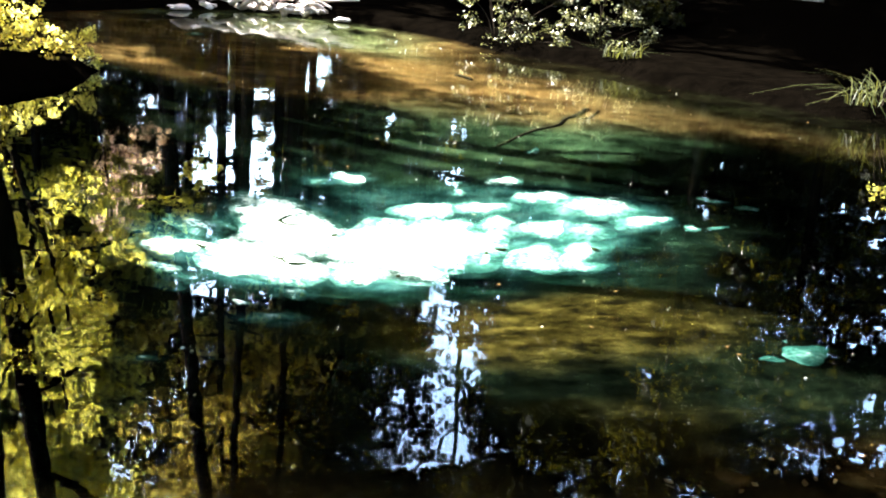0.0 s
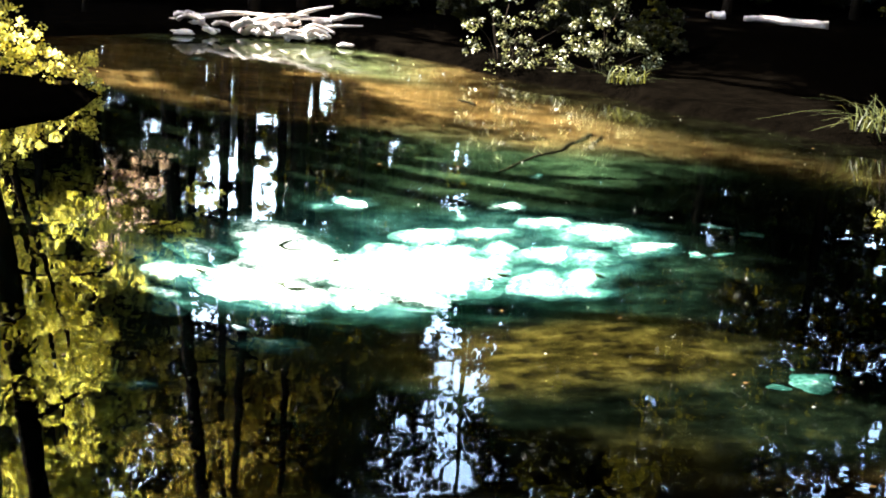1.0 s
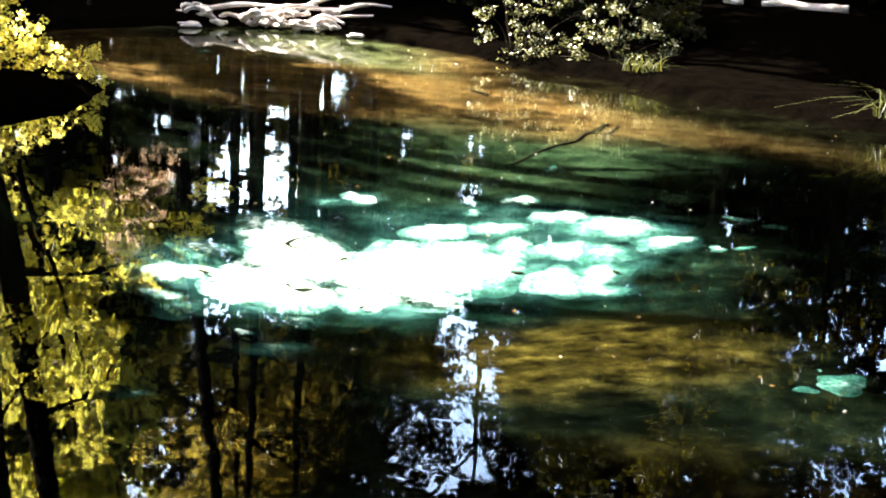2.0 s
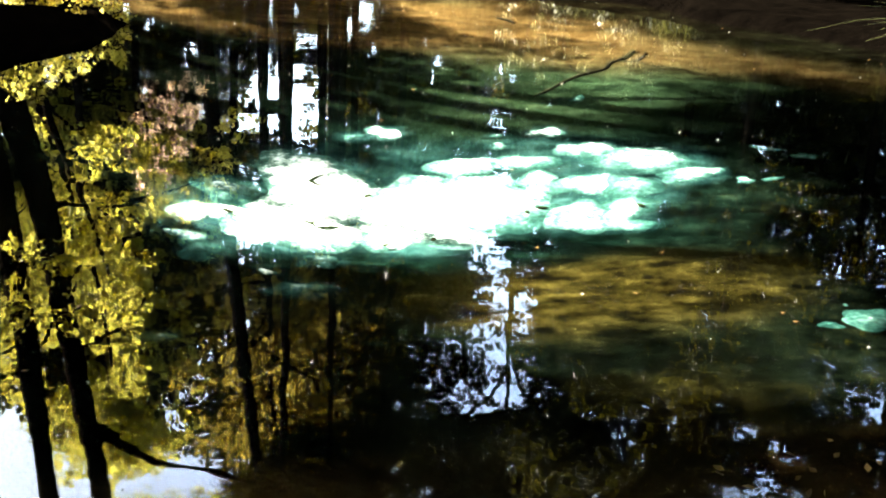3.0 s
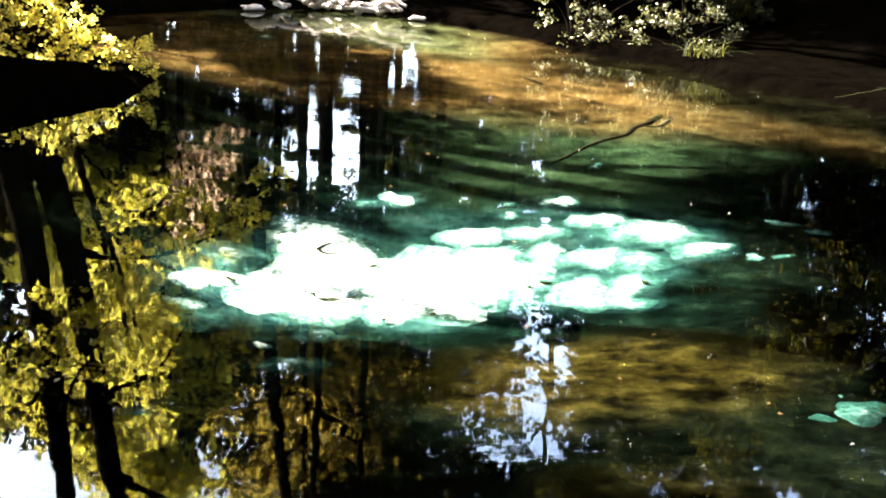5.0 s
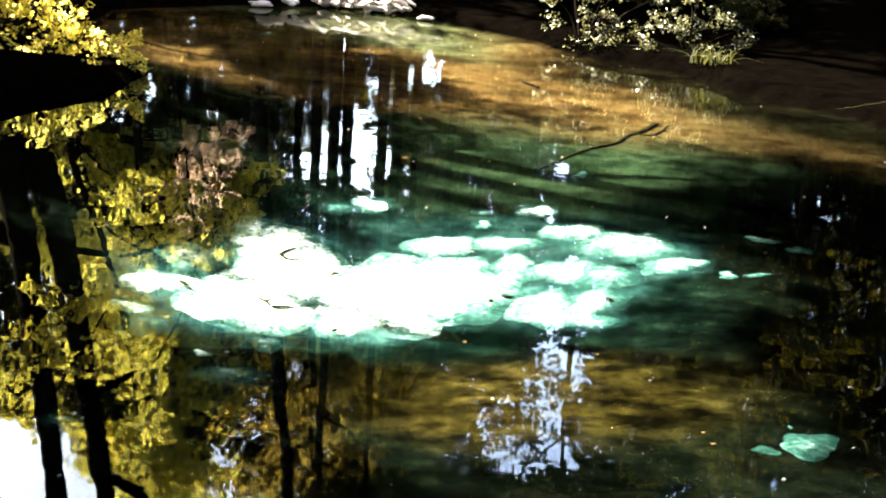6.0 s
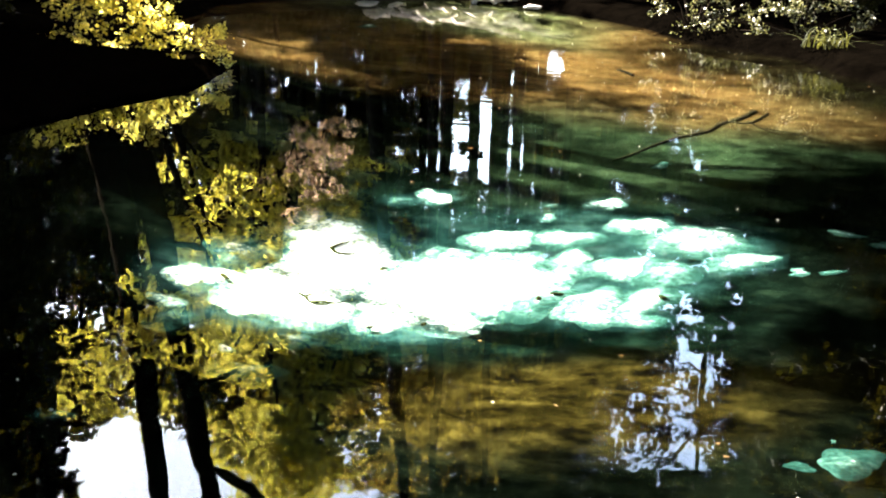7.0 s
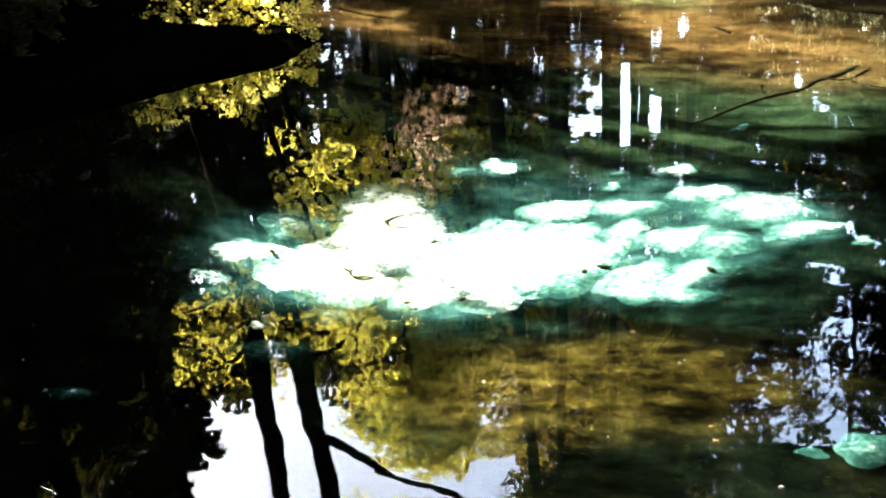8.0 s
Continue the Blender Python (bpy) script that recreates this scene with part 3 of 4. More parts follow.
tree((-13.9, 24.3, z_at(-13.9, 24.3)), [(0, 0, -0.3), (0.1, 0.05, 4.0), (-0.05, 0.1, 8.0), (-0.2, 0, 13.2)], 0.1, 0.03,
     [([(0, 0, 10.4), (-0.3, -0.2, 11.3), (-0.5, -0.3, 12.2)], 0.04, 0.01)],
     [(0.9, 0.6, 11.4, 0.6), (0.8, 0.4, 10.0, 0.6), (-0.1, -0.1, 10.3, 0.6), (1.4, 0.9, 9.6, 0.5), (0.7, 0.5, 10.6, 0.5), (0.5, 0.4, 11.2, 0.6), (0.1, 0.1, 11.9, 0.8), (-0.4, -0.2, 11.4, 0.75), (0, 0, 13.0, 0.8), (-0.6, -0.4, 12.8, 0.8), (-0.7, -0.4, 11.9, 0.7)],
     3600, 0.17, TREE_LEAF, "slim dark tree with a small dense high crown", 14, "leaning trees")

tree((1.5, 35.0, z_at(1.5, 35.0)), [(0, 0, -0.3), (0.2, 0.05, 5.0), (0.1, 0.1, 10.0), (0.3, 0, 17.0)], 0.16, 0.04,
     [([(0.2, 0, 12.5), (1.0, 0, 14.0), (2.2, 0.2, 15.0)], 0.05, 0.02), ([(0.2, 0, 12.8), (-0.8, 0, 14.2), (-1.8, 0.2, 15.2)], 0.05, 0.02)],
     [(0.2, 0, 15.0, 0.9), (1.3, 0.2, 14.8, 0.9), (2.5, 0.2, 15.2, 1.1), (-1.0, 0, 15.2, 1.0), (-2.0, 0.2, 15.6, 1.1), (0.4, 0, 16.4, 1.2), (1.6, 0, 16.4, 1.2), (-0.8, 0, 16.8, 1.2), (2.9, 0, 16.8, 1.2), (0.4, 0, 17.8, 1.2), (-2.2, 0, 17.2, 1.2)],
     1500, 0.24, TREE_LEAF, "tall slim tree with a dense dark crown at its top", 15, "leaning trees")

DARK = "tall upright tree with a thin green crown"
# The one at (-8.4, 11.2) is out of view, added to shade the bed.
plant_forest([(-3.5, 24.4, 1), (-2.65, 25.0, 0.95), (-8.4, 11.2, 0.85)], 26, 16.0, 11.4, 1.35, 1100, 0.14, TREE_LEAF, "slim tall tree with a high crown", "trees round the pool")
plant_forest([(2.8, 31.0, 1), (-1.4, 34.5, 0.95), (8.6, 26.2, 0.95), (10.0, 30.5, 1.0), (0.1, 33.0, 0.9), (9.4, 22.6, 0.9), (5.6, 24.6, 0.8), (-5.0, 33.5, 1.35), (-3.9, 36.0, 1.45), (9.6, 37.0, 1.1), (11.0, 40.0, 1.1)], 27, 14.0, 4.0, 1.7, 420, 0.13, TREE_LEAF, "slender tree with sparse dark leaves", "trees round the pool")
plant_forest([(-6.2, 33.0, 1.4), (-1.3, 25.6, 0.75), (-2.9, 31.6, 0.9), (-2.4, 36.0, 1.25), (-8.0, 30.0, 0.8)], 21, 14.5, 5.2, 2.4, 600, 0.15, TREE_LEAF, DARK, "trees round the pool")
plant_forest([(3.9, 31.0, 1.05), (6.6, 29.2, 1.1), (5.2, 29.3, 1.0), (8.3, 33.0, 0.9)], 22, 13.5, 4.6, 2.6, 1000, 0.17, SHADED_LEAF, DARK, "trees round the pool")
plant_forest([(-8.9, 28.2, 0.9), (-8.4, 29.6, 1.0), (-9.7, 29.8, 1.1), (-9.3, 31.4, 1.1)], 23, 12.5, 3.2, 2.6, 420, 0.16, GOLD_LEAF, "broad tree with backlight put into its yellow leaves", "trees round the pool")
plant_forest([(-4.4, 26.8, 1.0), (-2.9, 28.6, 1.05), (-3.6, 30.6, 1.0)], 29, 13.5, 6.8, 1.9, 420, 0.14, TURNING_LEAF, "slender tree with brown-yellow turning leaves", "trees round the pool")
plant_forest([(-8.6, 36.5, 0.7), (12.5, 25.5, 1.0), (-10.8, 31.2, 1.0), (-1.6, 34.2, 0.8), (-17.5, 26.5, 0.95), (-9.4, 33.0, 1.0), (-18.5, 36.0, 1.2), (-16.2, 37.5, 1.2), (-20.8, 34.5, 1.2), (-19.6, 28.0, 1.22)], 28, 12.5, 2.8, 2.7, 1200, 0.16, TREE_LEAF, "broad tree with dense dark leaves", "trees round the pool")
# Trees beside and behind the view are added unseen, to cut skylight and shade.
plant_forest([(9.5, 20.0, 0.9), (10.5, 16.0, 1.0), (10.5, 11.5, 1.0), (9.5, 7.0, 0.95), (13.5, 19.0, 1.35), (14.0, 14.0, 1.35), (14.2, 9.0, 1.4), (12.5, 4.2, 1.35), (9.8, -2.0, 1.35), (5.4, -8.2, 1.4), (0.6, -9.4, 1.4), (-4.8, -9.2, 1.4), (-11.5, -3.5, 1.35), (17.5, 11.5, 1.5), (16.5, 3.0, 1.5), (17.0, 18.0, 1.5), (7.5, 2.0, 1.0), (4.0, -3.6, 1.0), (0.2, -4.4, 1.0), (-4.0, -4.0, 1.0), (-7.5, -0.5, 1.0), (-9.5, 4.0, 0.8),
              (-9.5, 11.5, 0.8), (-9.8, 13.8, 0.42), (-8.5, 15.6, 0.44), (-11.0, 21.3, 0.36), (-10.0, 22.8, 0.36), (-12.3, 20.7, 0.38), (-15.9, 18.4, 0.8), (-17.0, 16.5, 0.9), (-11.0, 16.9, 0.56), (-12.4, 19.3, 0.42), (-14.6, 21.6, 0.6), (-11.8, 13.5, 0.7), (-12.6, 10.3, 1.2), (-11.4, 7.4, 1.15), (-9.4, 9.2, 0.6), (-12.8, 17.6, 0.66)], 25, 13.0, 3.4, 3.4, 1200, 0.25, SHADED_LEAF, "broad tree with dense leaves coloured dark for shade", "trees round the pool")


def shade_tree(x, y, cx, cy, reach, low, seed, girth=0.38):
    """An added great tree at (x, y); its wide flat crown over (cx, cy) blocks light, out of view."""
    rng = np.random.RandomState(seed)
    dx, dy, top = cx - x, cy - y, low + 3
    spine = [(0, 0, -0.3), (0.05 * dx, 0.05 * dy, 2.5), (0.15 * dx, 0.15 * dy, 5.5), (0.4 * dx, 0.4 * dy, low - 1), (0.8 * dx, 0.8 * dy, low + 1.5)]
    limbs, clumps = [], []
    for k in range(52):
        r, a = reach * math.sqrt((k + 0.5) / 52), k * 2.4
        tip = (dx + r * math.cos(a), dy + r * math.sin(a), low + rng.uniform(0.3, 3.2) - 0.1 * r)
        clumps.append((*tip, rng.uniform(1.2, 1.6)))
        if k % 4 == 3:
            limbs.append(([(0.4 * dx, 0.4 * dy, low - 1), (0.4 * dx + 0.4 * (tip[0] - 0.4 * dx), 0.4 * dy + 0.4 * (tip[1] - 0.4 * dy), low + 0.3), tip], 0.12, 0.03))
    return tree((x, y, z_at(x, y)), spine, girth, 0.1, limbs, clumps, 220, 0.4, TREE_LEAF, "great tree added with a wide crown out of view to block light", seed, "great trees")


# Crowns hang out of view, placed to shade the bed and cut skylight.
shade_tree(9.3, 11.2, 4.4, 11.0, 5.5, 10.5, 61)
shade_tree(6.8, 2.4, 3.4, 5.0, 5.5, 10.5, 62)
shade_tree(-1.6, -2.6, -0.4, 2.2, 5.5, 11.0, 63)
shade_tree(-7.8, 5.6, -3.6, 6.2, 4.6, 10.0, 64)
shade_tree(10.0, 18.2, 3.4, 16.8, 5.5, 12.5, 66)
shade_tree(-5.5, 25.8, -1.0, 20.6, 3.2, 13.2, 67, 0.17)
shade_tree(12.0, 23.0, 4.4, 24.2, 4.6, 13.4, 68)
shade_tree(-8.2, 9.8, -0.6, 10.2, 4.2, 11.0, 65)
shade_tree(-8.3, 14.2, -5.1, 15.0, 2.4, 10.6, 69, 0.2)
shade_tree(-9.2, 17.6, -5.6, 17.8, 1.2, 11.6, 70, 0.17)
RING = np.random.RandomState(5)
ring_spots = []
for k in range(44):
    az = -180 + 360 * (k + RING.uniform(0.1, 0.9)) / 44
    if -18.5 < az < -15 or -12 < az < -3 or 14.5 < az < 19:
        continue
    R = RING.uniform(33, 46)
    ring_spots.append((R * math.sin(radians(az)), R * math.cos(radians(az)), RING.uniform(0.75, 1.05)))
plant_forest(ring_spots, 24, 14.0, 3.0, 3.4, 800, 0.28, TREE_LEAF, "tree of the wood behind the pool", "trees of the wood")

# undergrowth of the wood, far round the pool
rng = np.random.RandomState(7)
az, R, up = rng.uniform(0, 2 * math.pi, 5200), rng.uniform(34, 50, 5200), rng.uniform(0.0, 1.0, 5200)
belt = []
for a, r, u in zip(az, R, up):
    x, y = r * math.sin(a), r * math.cos(a)
    tall = 8.0 if y < 0 or not (-18.5 < math.degrees(a) - 360 < -15.2 or abs(x + 0.144 * y) < 1.7) else 4.2
    belt.append((x, y, z_at(x, y) + 0.3 + tall * u, 1.1))
tagged(new("undergrowth", leaf_mesh("undergrowth", clump_points(belt, 24, 8), 0.42, SHADED_LEAF, 8)), "leafy undergrowth of the wood, coloured dark for shade", "undergrowth", kind="stuff")

# bushes on the far and side banks, shade put into their leaf colour
BUSHY = [(0, 0, 0.6, 0.6), (0.7, 0.1, 0.5, 0.55), (-0.7, 0.2, 0.55, 0.5), (0.2, 0.5, 1.0, 0.5), (-0.3, -0.3, 0.4, 0.5), (0.4, -0.4, 0.35, 0.45), (-0.1, 0.1, 1.25, 0.4)]
first = None
for x, y, size in [(-6.8, 24.2, 1.1), (-5.2, 25.0, 0.9), (-1.2, 25.3, 0.9), (0.6, 24.0, 0.9), (2.6, 23.0, 1.0), (3.7, 21.7, 0.6), (8.6, 16.6, 1.0), (9.0, 13.0, 1.0), (8.6, 10.0, 1.0),
                   (-8.2, 21.8, 1.1), (-8.4, 18.6, 1.0), (-7.6, 15.4, 0.9), (-7.0, 13.4, 1.0), (-6.9, 11.4, 1.0), (-7.4, 9.0, 1.1), (8.6, 22.0, 1.2), (-3.0, 26.6, 0.8), (-4.6, 38.0, 2.3), (-6.6, 38.5, 2.4), (-5.6, 37.5, 2.2), (-7.9, 38.0, 2.6),
                   (-11.5, 26.0, 2.2), (-9.3, 29.0, 1.3), (-6.6, 29.5, 1.8), (-0.6, 28.6, 2.2), (1.6, 27.6, 2.3), (3.2, 29.4, 2.4), (5.8, 30.0, 2.5), (10.6, 30.0, 3.6), (-11.2, 18.4, 2.2), (-13.8, 20.6, 2.8), (-15.8, 22.8, 3.0), (-16.5, 19.0, 3.0), (7.6, 30.2, 3.3), (3.4, 33.0, 4.2), (6.0, 32.6, 4.0), (8.8, 29.6, 3.3), (12.6, 24.5, 3.0), (12.6, 28.0, 3.6), (11.6, 21.0, 2.6), (-10.6, 22.5, 1.8)]:
    if first is None:
        first = shrub((x, y, z_at(x, y)), BUSHY, 1800, 0.12, SHADED_LEAF, "bush on the bank with shade put into its leaf colour", 31, "bushes on the banks", "bush")
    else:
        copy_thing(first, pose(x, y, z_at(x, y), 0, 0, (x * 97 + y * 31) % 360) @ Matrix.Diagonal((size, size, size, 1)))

# sunlit shrub at the point of the left bank
sx, sy = -5.1, 16.2
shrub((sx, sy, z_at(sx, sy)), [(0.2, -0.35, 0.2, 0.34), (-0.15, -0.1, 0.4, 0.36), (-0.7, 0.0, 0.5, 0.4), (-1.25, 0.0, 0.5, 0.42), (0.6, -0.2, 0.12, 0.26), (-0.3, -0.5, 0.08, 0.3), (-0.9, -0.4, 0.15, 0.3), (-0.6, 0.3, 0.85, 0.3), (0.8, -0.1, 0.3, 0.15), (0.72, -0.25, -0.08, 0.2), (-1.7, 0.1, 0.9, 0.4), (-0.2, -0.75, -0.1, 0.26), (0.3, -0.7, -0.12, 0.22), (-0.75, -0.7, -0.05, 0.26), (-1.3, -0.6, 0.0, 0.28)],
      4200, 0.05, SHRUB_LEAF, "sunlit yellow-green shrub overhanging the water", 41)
# weeds on the far bank; sun glints are put into their pale leaves
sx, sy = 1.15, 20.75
shrub((sx, sy, z_at(sx, sy)), [(0.1, -0.3, 0.1, 0.26), (0, 0, 0.42, 0.26), (0.45, 0, 0.3, 0.26), (-0.5, 0, 0.2, 0.2), (0.3, 0.1, 0.66, 0.22), (-0.2, 0, 0.7, 0.16), (0.8, 0.1, 0.2, 0.2), (0.5, -0.5, 0.0, 0.18), (-0.1, -0.25, -0.1, 0.2), (0.95, -0.5, -0.08, 0.16), (-0.6, -0.1, 0.55, 0.2), (-0.35, 0.0, 1.0, 0.2), (0.7, 0.0, 0.9, 0.22), (0.1, 0.1, 1.1, 0.2), (1.1, 0.0, 0.6, 0.2)], 3000, 0.045, WEED_LEAF, "weeds at the water's edge, sun glints painted as pale leaves", 42, "weeds", "weeds")
sx, sy = 2.75, 20.35
shrub((sx, sy, z_at(sx, sy)), [(0, 0, 0.3, 0.28), (0.4, 0, 0.5, 0.26), (-0.4, 0.05, 0.4, 0.24), (-0.1, 0, 0.8, 0.22), (0.25, 0.05, 1.0, 0.16), (0.75, -0.1, 0.25, 0.22), (0.3, -0.5, 0.0, 0.2), (0.65, -0.9, -0.1, 0.16), (-0.7, -0.2, 0.05, 0.2)], 4200, 0.045, WEED_LEAF, "weeds with trailing grass, sun glints painted as pale leaves", 43, "weeds", "weeds")
rng = np.random.RandomState(4)
tuft = thing("grass_tuft", (3.05, 19.35, z_at(3.05, 19.35)), "pale arching grass trailing into the water", "grass")
put_part("grass", blade_mesh("grass", [(rng.uniform(-0.35, 0.25), rng.uniform(-0.12, 0.12), -0.02) for _ in range(60)], 0.42, 0.007, GRASS, 4, 0.9), tuft)
# leafy plant with arching grass on the right bank
sx, sy = 6.15, 16.75
plant = shrub((sx, sy, z_at(sx, sy)), [(0.15, -0.2, 0.8, 0.2), (0.35, 0, 0.6, 0.22), (0.3, -0.1, 0.95, 0.16)], 1800, 0.05, SHRUB_LEAF, "sunlit leafy plant with arching grass beside it", 44)
rng = np.random.RandomState(3)
put_part("grass", blade_mesh("grass", [(rng.uniform(-0.5, 0.1), rng.uniform(-0.3, 0.1), 0) for _ in range(44)], 0.85, 0.006, GRASS, 3, 1.25), plant)


# ---- driftwood, logs, stones, floating leaves ----
drift = thing("driftwood", (-3.2, 22.78, 0.0), "bleached tangle of arching driftwood roots at the waterline", "driftwood")
rng = np.random.RandomState(9)
for k in range(30):
    x0, y0, z0 = rng.uniform(-1.55, 1.3), rng.uniform(-0.2, 0.3), rng.uniform(0.02, 0.34)
    w, turn, sag = rng.uniform(0.12, 0.34), rng.uniform(-0.5, 0.5), rng.uniform(-0.1, 0.05)
    put_part("root", wood_mesh("root", [(x0 - w, y0 - turn * w, z0 + sag - 0.04), (x0 - 0.3 * w, y0, z0 + 0.03), (x0 + 0.4 * w, y0 + 0.03, z0), (x0 + w, y0 + turn * w, z0 + sag)], rng.uniform(0.03, 0.075), rng.uniform(0.015, 0.05), PALE_WOOD, 7, k, 0.45), drift)
for k, (a, b) in enumerate([((-0.4, 0.05, 0.2), (1.5, 0.35, 0.4)), ((0.3, 0.1, 0.22), (1.3, 0.5, 0.62)), ((0.7, 0.0, 0.12), (1.9, 0.0, 0.36)), ((1.3, 0.3, 0.4), (2.2, 0.35, 0.5)), ((-1.2, 0.2, 0.26), (0.4, 0.3, 0.38)), ((-0.2, 0.1, 0.25), (0.9, 0.2, 0.45))]):
    mid = [(p + q) / 2 + d for p, q, d in zip(a, b, (0, 0.05, 0.06))]
    put_part("branch", wood_mesh("branch", [a, mid, b], 0.05, 0.014, PALE_WOOD, 8, 20 + k, 0.4), drift)


def pale_stone(x, y, a, b, c, seed):
    bm = bmesh.new()
    bmesh.ops.create_icosphere(bm, subdivisions=3, radius=1.0)
    for v in bm.verts:
        k = 1 + 0.5 * noise.noise(v.co * 1.4 + Vector((seed * 3.1, 0, 0))) + 0.12 * noise.noise(v.co * 5 + Vector((0, seed, 0)))
        v.co = Vector((v.co.x * a * k, v.co.y * b * k, v.co.z * c * k))
    me = bpy.data.meshes.new("stone")
    bm.to_mesh(me)
    bm.free()
    me.polygons.foreach_set("use_smooth", np.ones(len(me.polygons), bool))
    me.materials.append(PALE_STONE)
    ob = new("stone", me)
    ob.location, ob.rotation_euler = (x, y, min(z_at(x, y), 0.03) + c * 0.5), (0, 0, 0.4 * math.sin(seed * 2.0))
    return tagged(ob, "bleached flat stone at the waterline below the driftwood", "stone", "stones at the waterline")


for k, row in enumerate([(-4.45, 22.35, 0.2, 0.09, 0.05), (-4.1, 22.66, 0.2, 0.1, 0.08), (-1.55, 22.35, 0.16, 0.08, 0.04)]):
    pale_stone(*row, k + 1)
for x, y, dx, dy in [(5.15, 24.15, 0.3, -0.06), (5.8, 24.0, 1.45, -0.55)]:
    lg = thing("fallen_log", (x, y, z_at(x, y)), "bleached fallen log on the forest floor", "log", "fallen logs")
    z2 = z_at(x + dx, y + dy) - z_at(x, y)
    put_part("log", wood_mesh("log", [(0, 0, 0.03), (dx * 0.3, dy * 0.3 + 0.05, z2 * 0.3 + 0.06), (dx * 0.65, dy * 0.65 - 0.03, z2 * 0.65 + 0.03), (dx, dy, z2 + 0.05)], 0.06, 0.085, PALE_WOOD, 10, 5, 0.3), lg)


def on_bed(x, y, lift):
    return (x, y, z_at(x, y) + lift)


sunk = thing("sunken_branch", on_bed(0.8, 14.14, 0.0), "dark crooked waterlogged branch lying on the pool bed", "branch")


def along_bed(points, lift):
    base = sunk.location
    return [(x - base.x, y - base.y, z_at(x, y) + lift - base.z) for x, y in points]


put_part("stem", wood_mesh("stem", along_bed([(0.8, 14.14), (0.99, 14.43), (1.18, 14.76), (1.41, 15.13), (1.7, 15.46), (1.8, 15.78), (2.02, 16.14), (2.17, 16.52)], 0.02), 0.013, 0.034, SUNK_WOOD, 8, 1, 0.35), sunk)
for k, (points, ra, rb) in enumerate([([(1.89, 15.93), (2.12, 15.95), (2.32, 16.47)], 0.026, 0.01), ([(2.09, 16.03), (2.28, 15.71), (2.44, 15.55)], 0.018, 0.008), ([(1.41, 15.13), (1.3, 15.4), (1.28, 15.62)], 0.012, 0.005), ([(2.3, 15.75), (2.6, 15.62), (2.8, 15.45)], 0.014, 0.007)]):
    put_part("twig", wood_mesh("twig", along_bed(points, 0.02), ra, rb, SUNK_WOOD, 6, 2 + k, 0.3), sunk)
stick = thing("floating_stick", (0.4, 17.72, 0.0), "short dark stick floating on the water", "stick")
put_part("stem", wood_mesh("stem", [(0, 0, 0.0), (0.12, -0.15, 0.015), (0.24, -0.31, 0.005)], 0.012, 0.02, SUNK_WOOD, 6, 4), stick)


def sunken_stone(x, y, a, b, seed):
    rng = np.random.RandomState(seed)
    bm = bmesh.new()
    bmesh.ops.create_icosphere(bm, subdivisions=2, radius=1.0)
    for v in bm.verts:
        k = 1 + 0.25 * noise.noise(v.co * 1.7 + Vector((seed, 0, 0)))
        v.co = Vector((v.co.x * a * k, v.co.y * b * k, v.co.z * 0.025 * k))
    me = bpy.data.meshes.new("sunken_stone")
    bm.to_mesh(me)
    bm.free()
    me.materials.append(SUNK_STONE)
    ob = new("sunken_stone", me)
    ob.location, ob.rotation_euler = (x, y, z_at(x, y) + 0.085), (0, 0, rng.uniform(0, 3))
    return tagged(ob, "dark green-filmed stone half buried in the pale sand", "stone", "stones on the bed")


for k, row in enumerate([(-0.76, 11.25, 0.05, 0.02), (-1.88, 10.5, 0.07, 0.02), (0.79, 10.87, 0.06, 0.02), (0.66, 10.78, 0.04, 0.02), (-0.12, 10.2, 0.03, 0.02), (1.62, 10.72, 0.03, 0.04), (-0.5, 10.05, 0.03, 0.015)]):
    sunken_stone(*row, 60 + k)


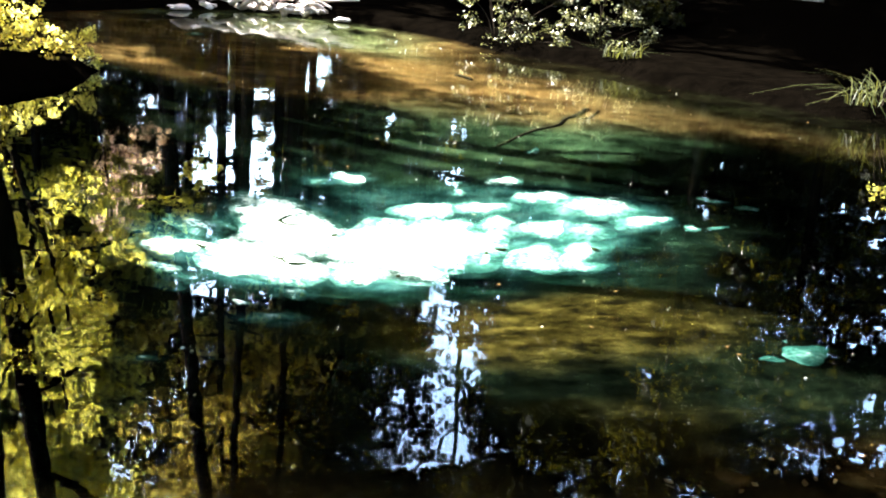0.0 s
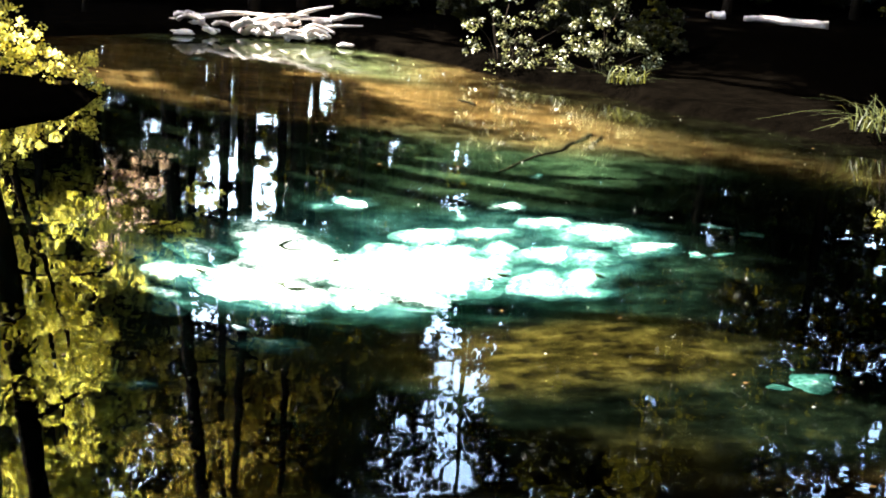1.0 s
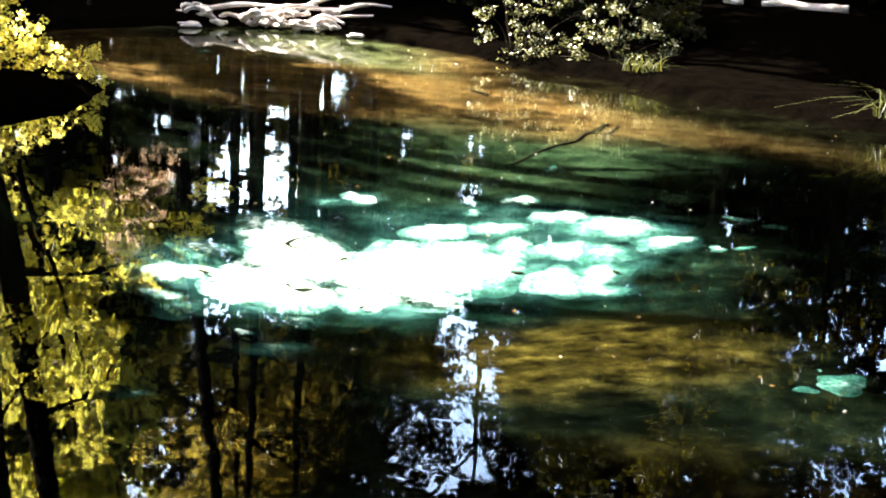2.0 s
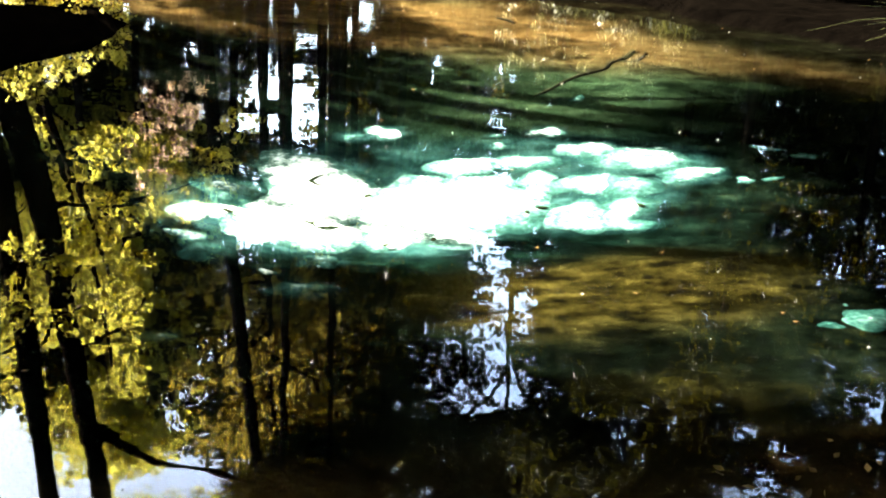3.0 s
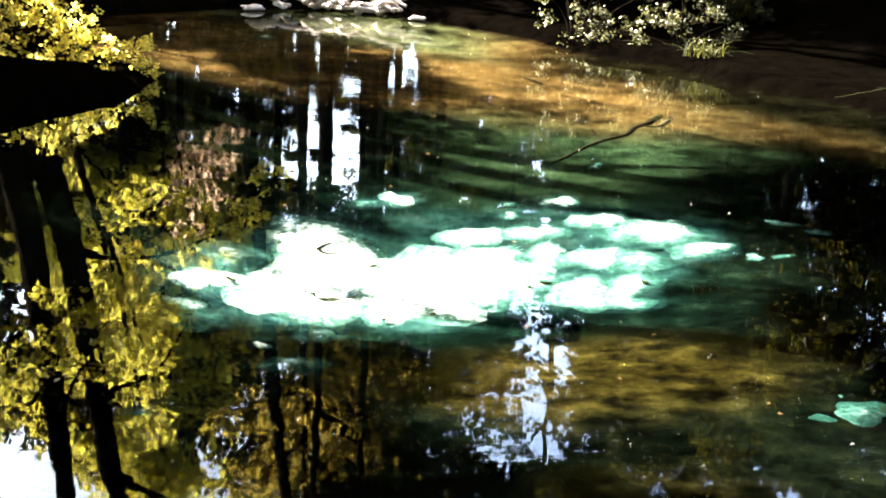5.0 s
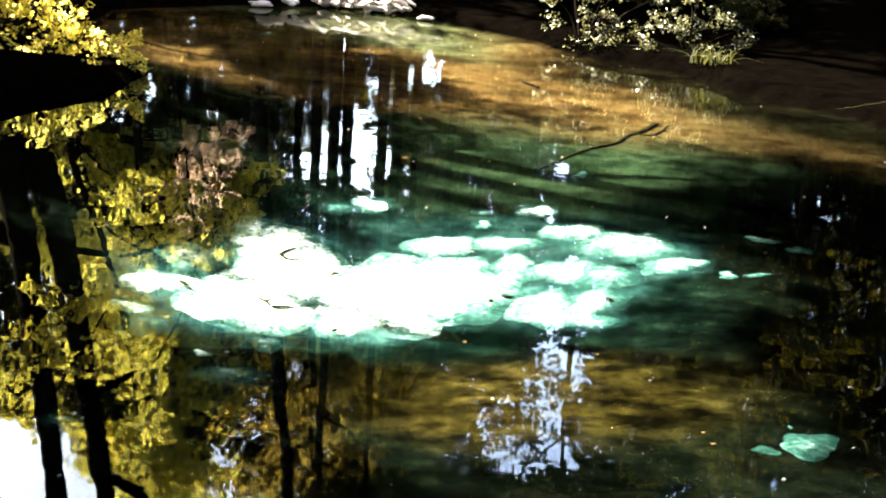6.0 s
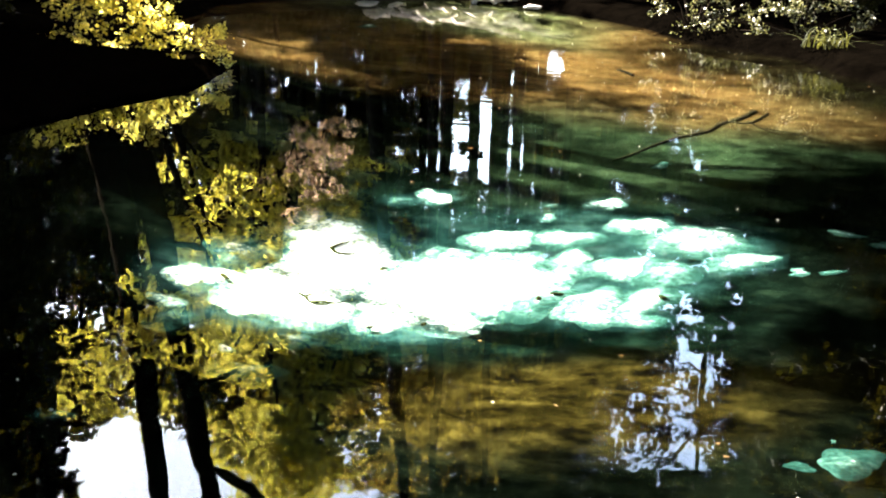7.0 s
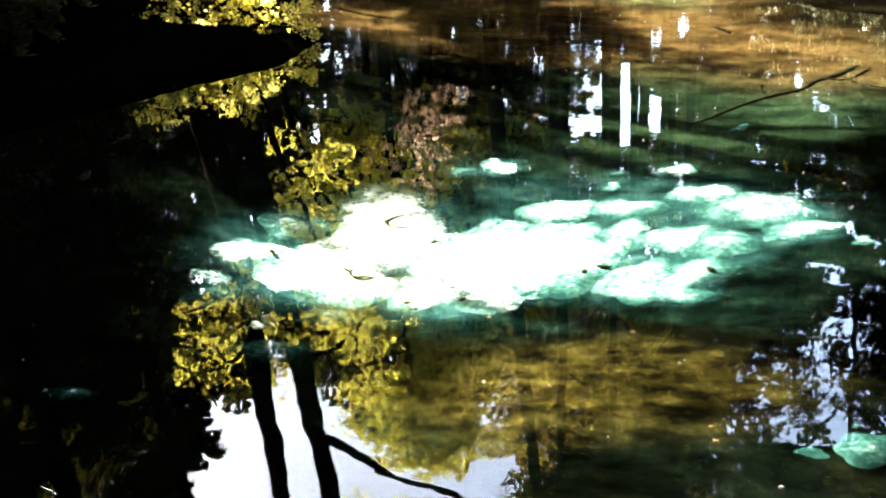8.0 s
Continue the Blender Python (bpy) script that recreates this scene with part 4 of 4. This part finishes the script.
def sunken_twig(arms, label):
    """A dark waterlogged twig on the sand, out of arms of bed points with their two radii."""
    x, y = arms[0][0][0]
    base = z_at(x, y)
    t = thing("sunken_twig", (x, y, base), label, "twig", "twigs on the sand")
    for k, (pts, ra, rb) in enumerate(arms):
        put_part("stem" if k == 0 else "fork", wood_mesh("twig", [(px - x, py - y, z_at(px, py) - base + 0.1) for px, py in pts], ra, rb, ALGAE_WOOD, 7, 70 + k, 0.3), t)
    return t


sunken_twig([([(-1.21, 11.67), (-1.27, 11.6), (-1.31, 11.5)], 0.008, 0.022), ([(-1.31, 11.5), (-1.23, 11.42), (-1.08, 11.46)], 0.022, 0.007)], "green-filmed forked twig curled on the pale sand")
sunken_twig([([(-1.24, 10.48), (-1.17, 10.44), (-1.08, 10.35), (-0.96, 10.37), (-0.81, 10.5)], 0.013, 0.008), ([(-1.17, 10.44), (-1.12, 10.53)], 0.018, 0.008), ([(-1.08, 10.35), (-1.0, 10.4), (-0.9, 10.41)], 0.02, 0.012)], "green-filmed bent twig half sunk in the pale sand")

rng = np.random.RandomState(15)
spots = []
while len(spots) < 90:
    x, y = rng.uniform(-5, 6), rng.uniform(5, 22)
    if float(shore_distance(np.array([x]), np.array([y]))[0]) < -0.1 and (y > 15 or rng.uniform() < 0.3):
        spots.append((x, y, 0.004))
me = leaf_mesh("floating_leaves", spots, 0.05, LITTER, 16)
co = np.empty(len(me.vertices) * 3, np.float32)
me.vertices.foreach_get("co", co)
co = co.reshape(-1, 3)
co[:, 2] = 0.004 + 0.25 * np.abs(co[:, 2] - 0.004)
me.vertices.foreach_set("co", co.ravel())
tagged(new("floating_leaves", me), "small yellow-brown leaves floating on the water", "leaves", kind="stuff")

spots = []
while len(spots) < 260:
    x, y = rng.uniform(1.4, 5.0), rng.uniform(4.2, 7.0)
    if rng.uniform() < smooth(6.4, 5.2, y - 0.3 * x):
        spots.append((x, y, z_at(x, y) + 0.015))
tagged(new("leaf_litter", leaf_mesh("leaf_litter", spots, 0.07, LITTER, 17)), "brown fallen leaves strewn over the near shore", "leaves", kind="stuff")

spots = []
while len(spots) < 170:
    x, y = rng.uniform(-4.5, 5), rng.uniform(5, 22)
    if float(shore_distance(np.array([x]), np.array([y]))[0]) < -0.15:
        spots.append((x, y, 0.006))
tagged(new("glint_flecks", leaf_mesh("glint_flecks", spots, 0.02, GLINT_FLECK, 18, 0.6)), "tiny pale flecks on the water standing for leaf glints", "seeds", kind="stuff")
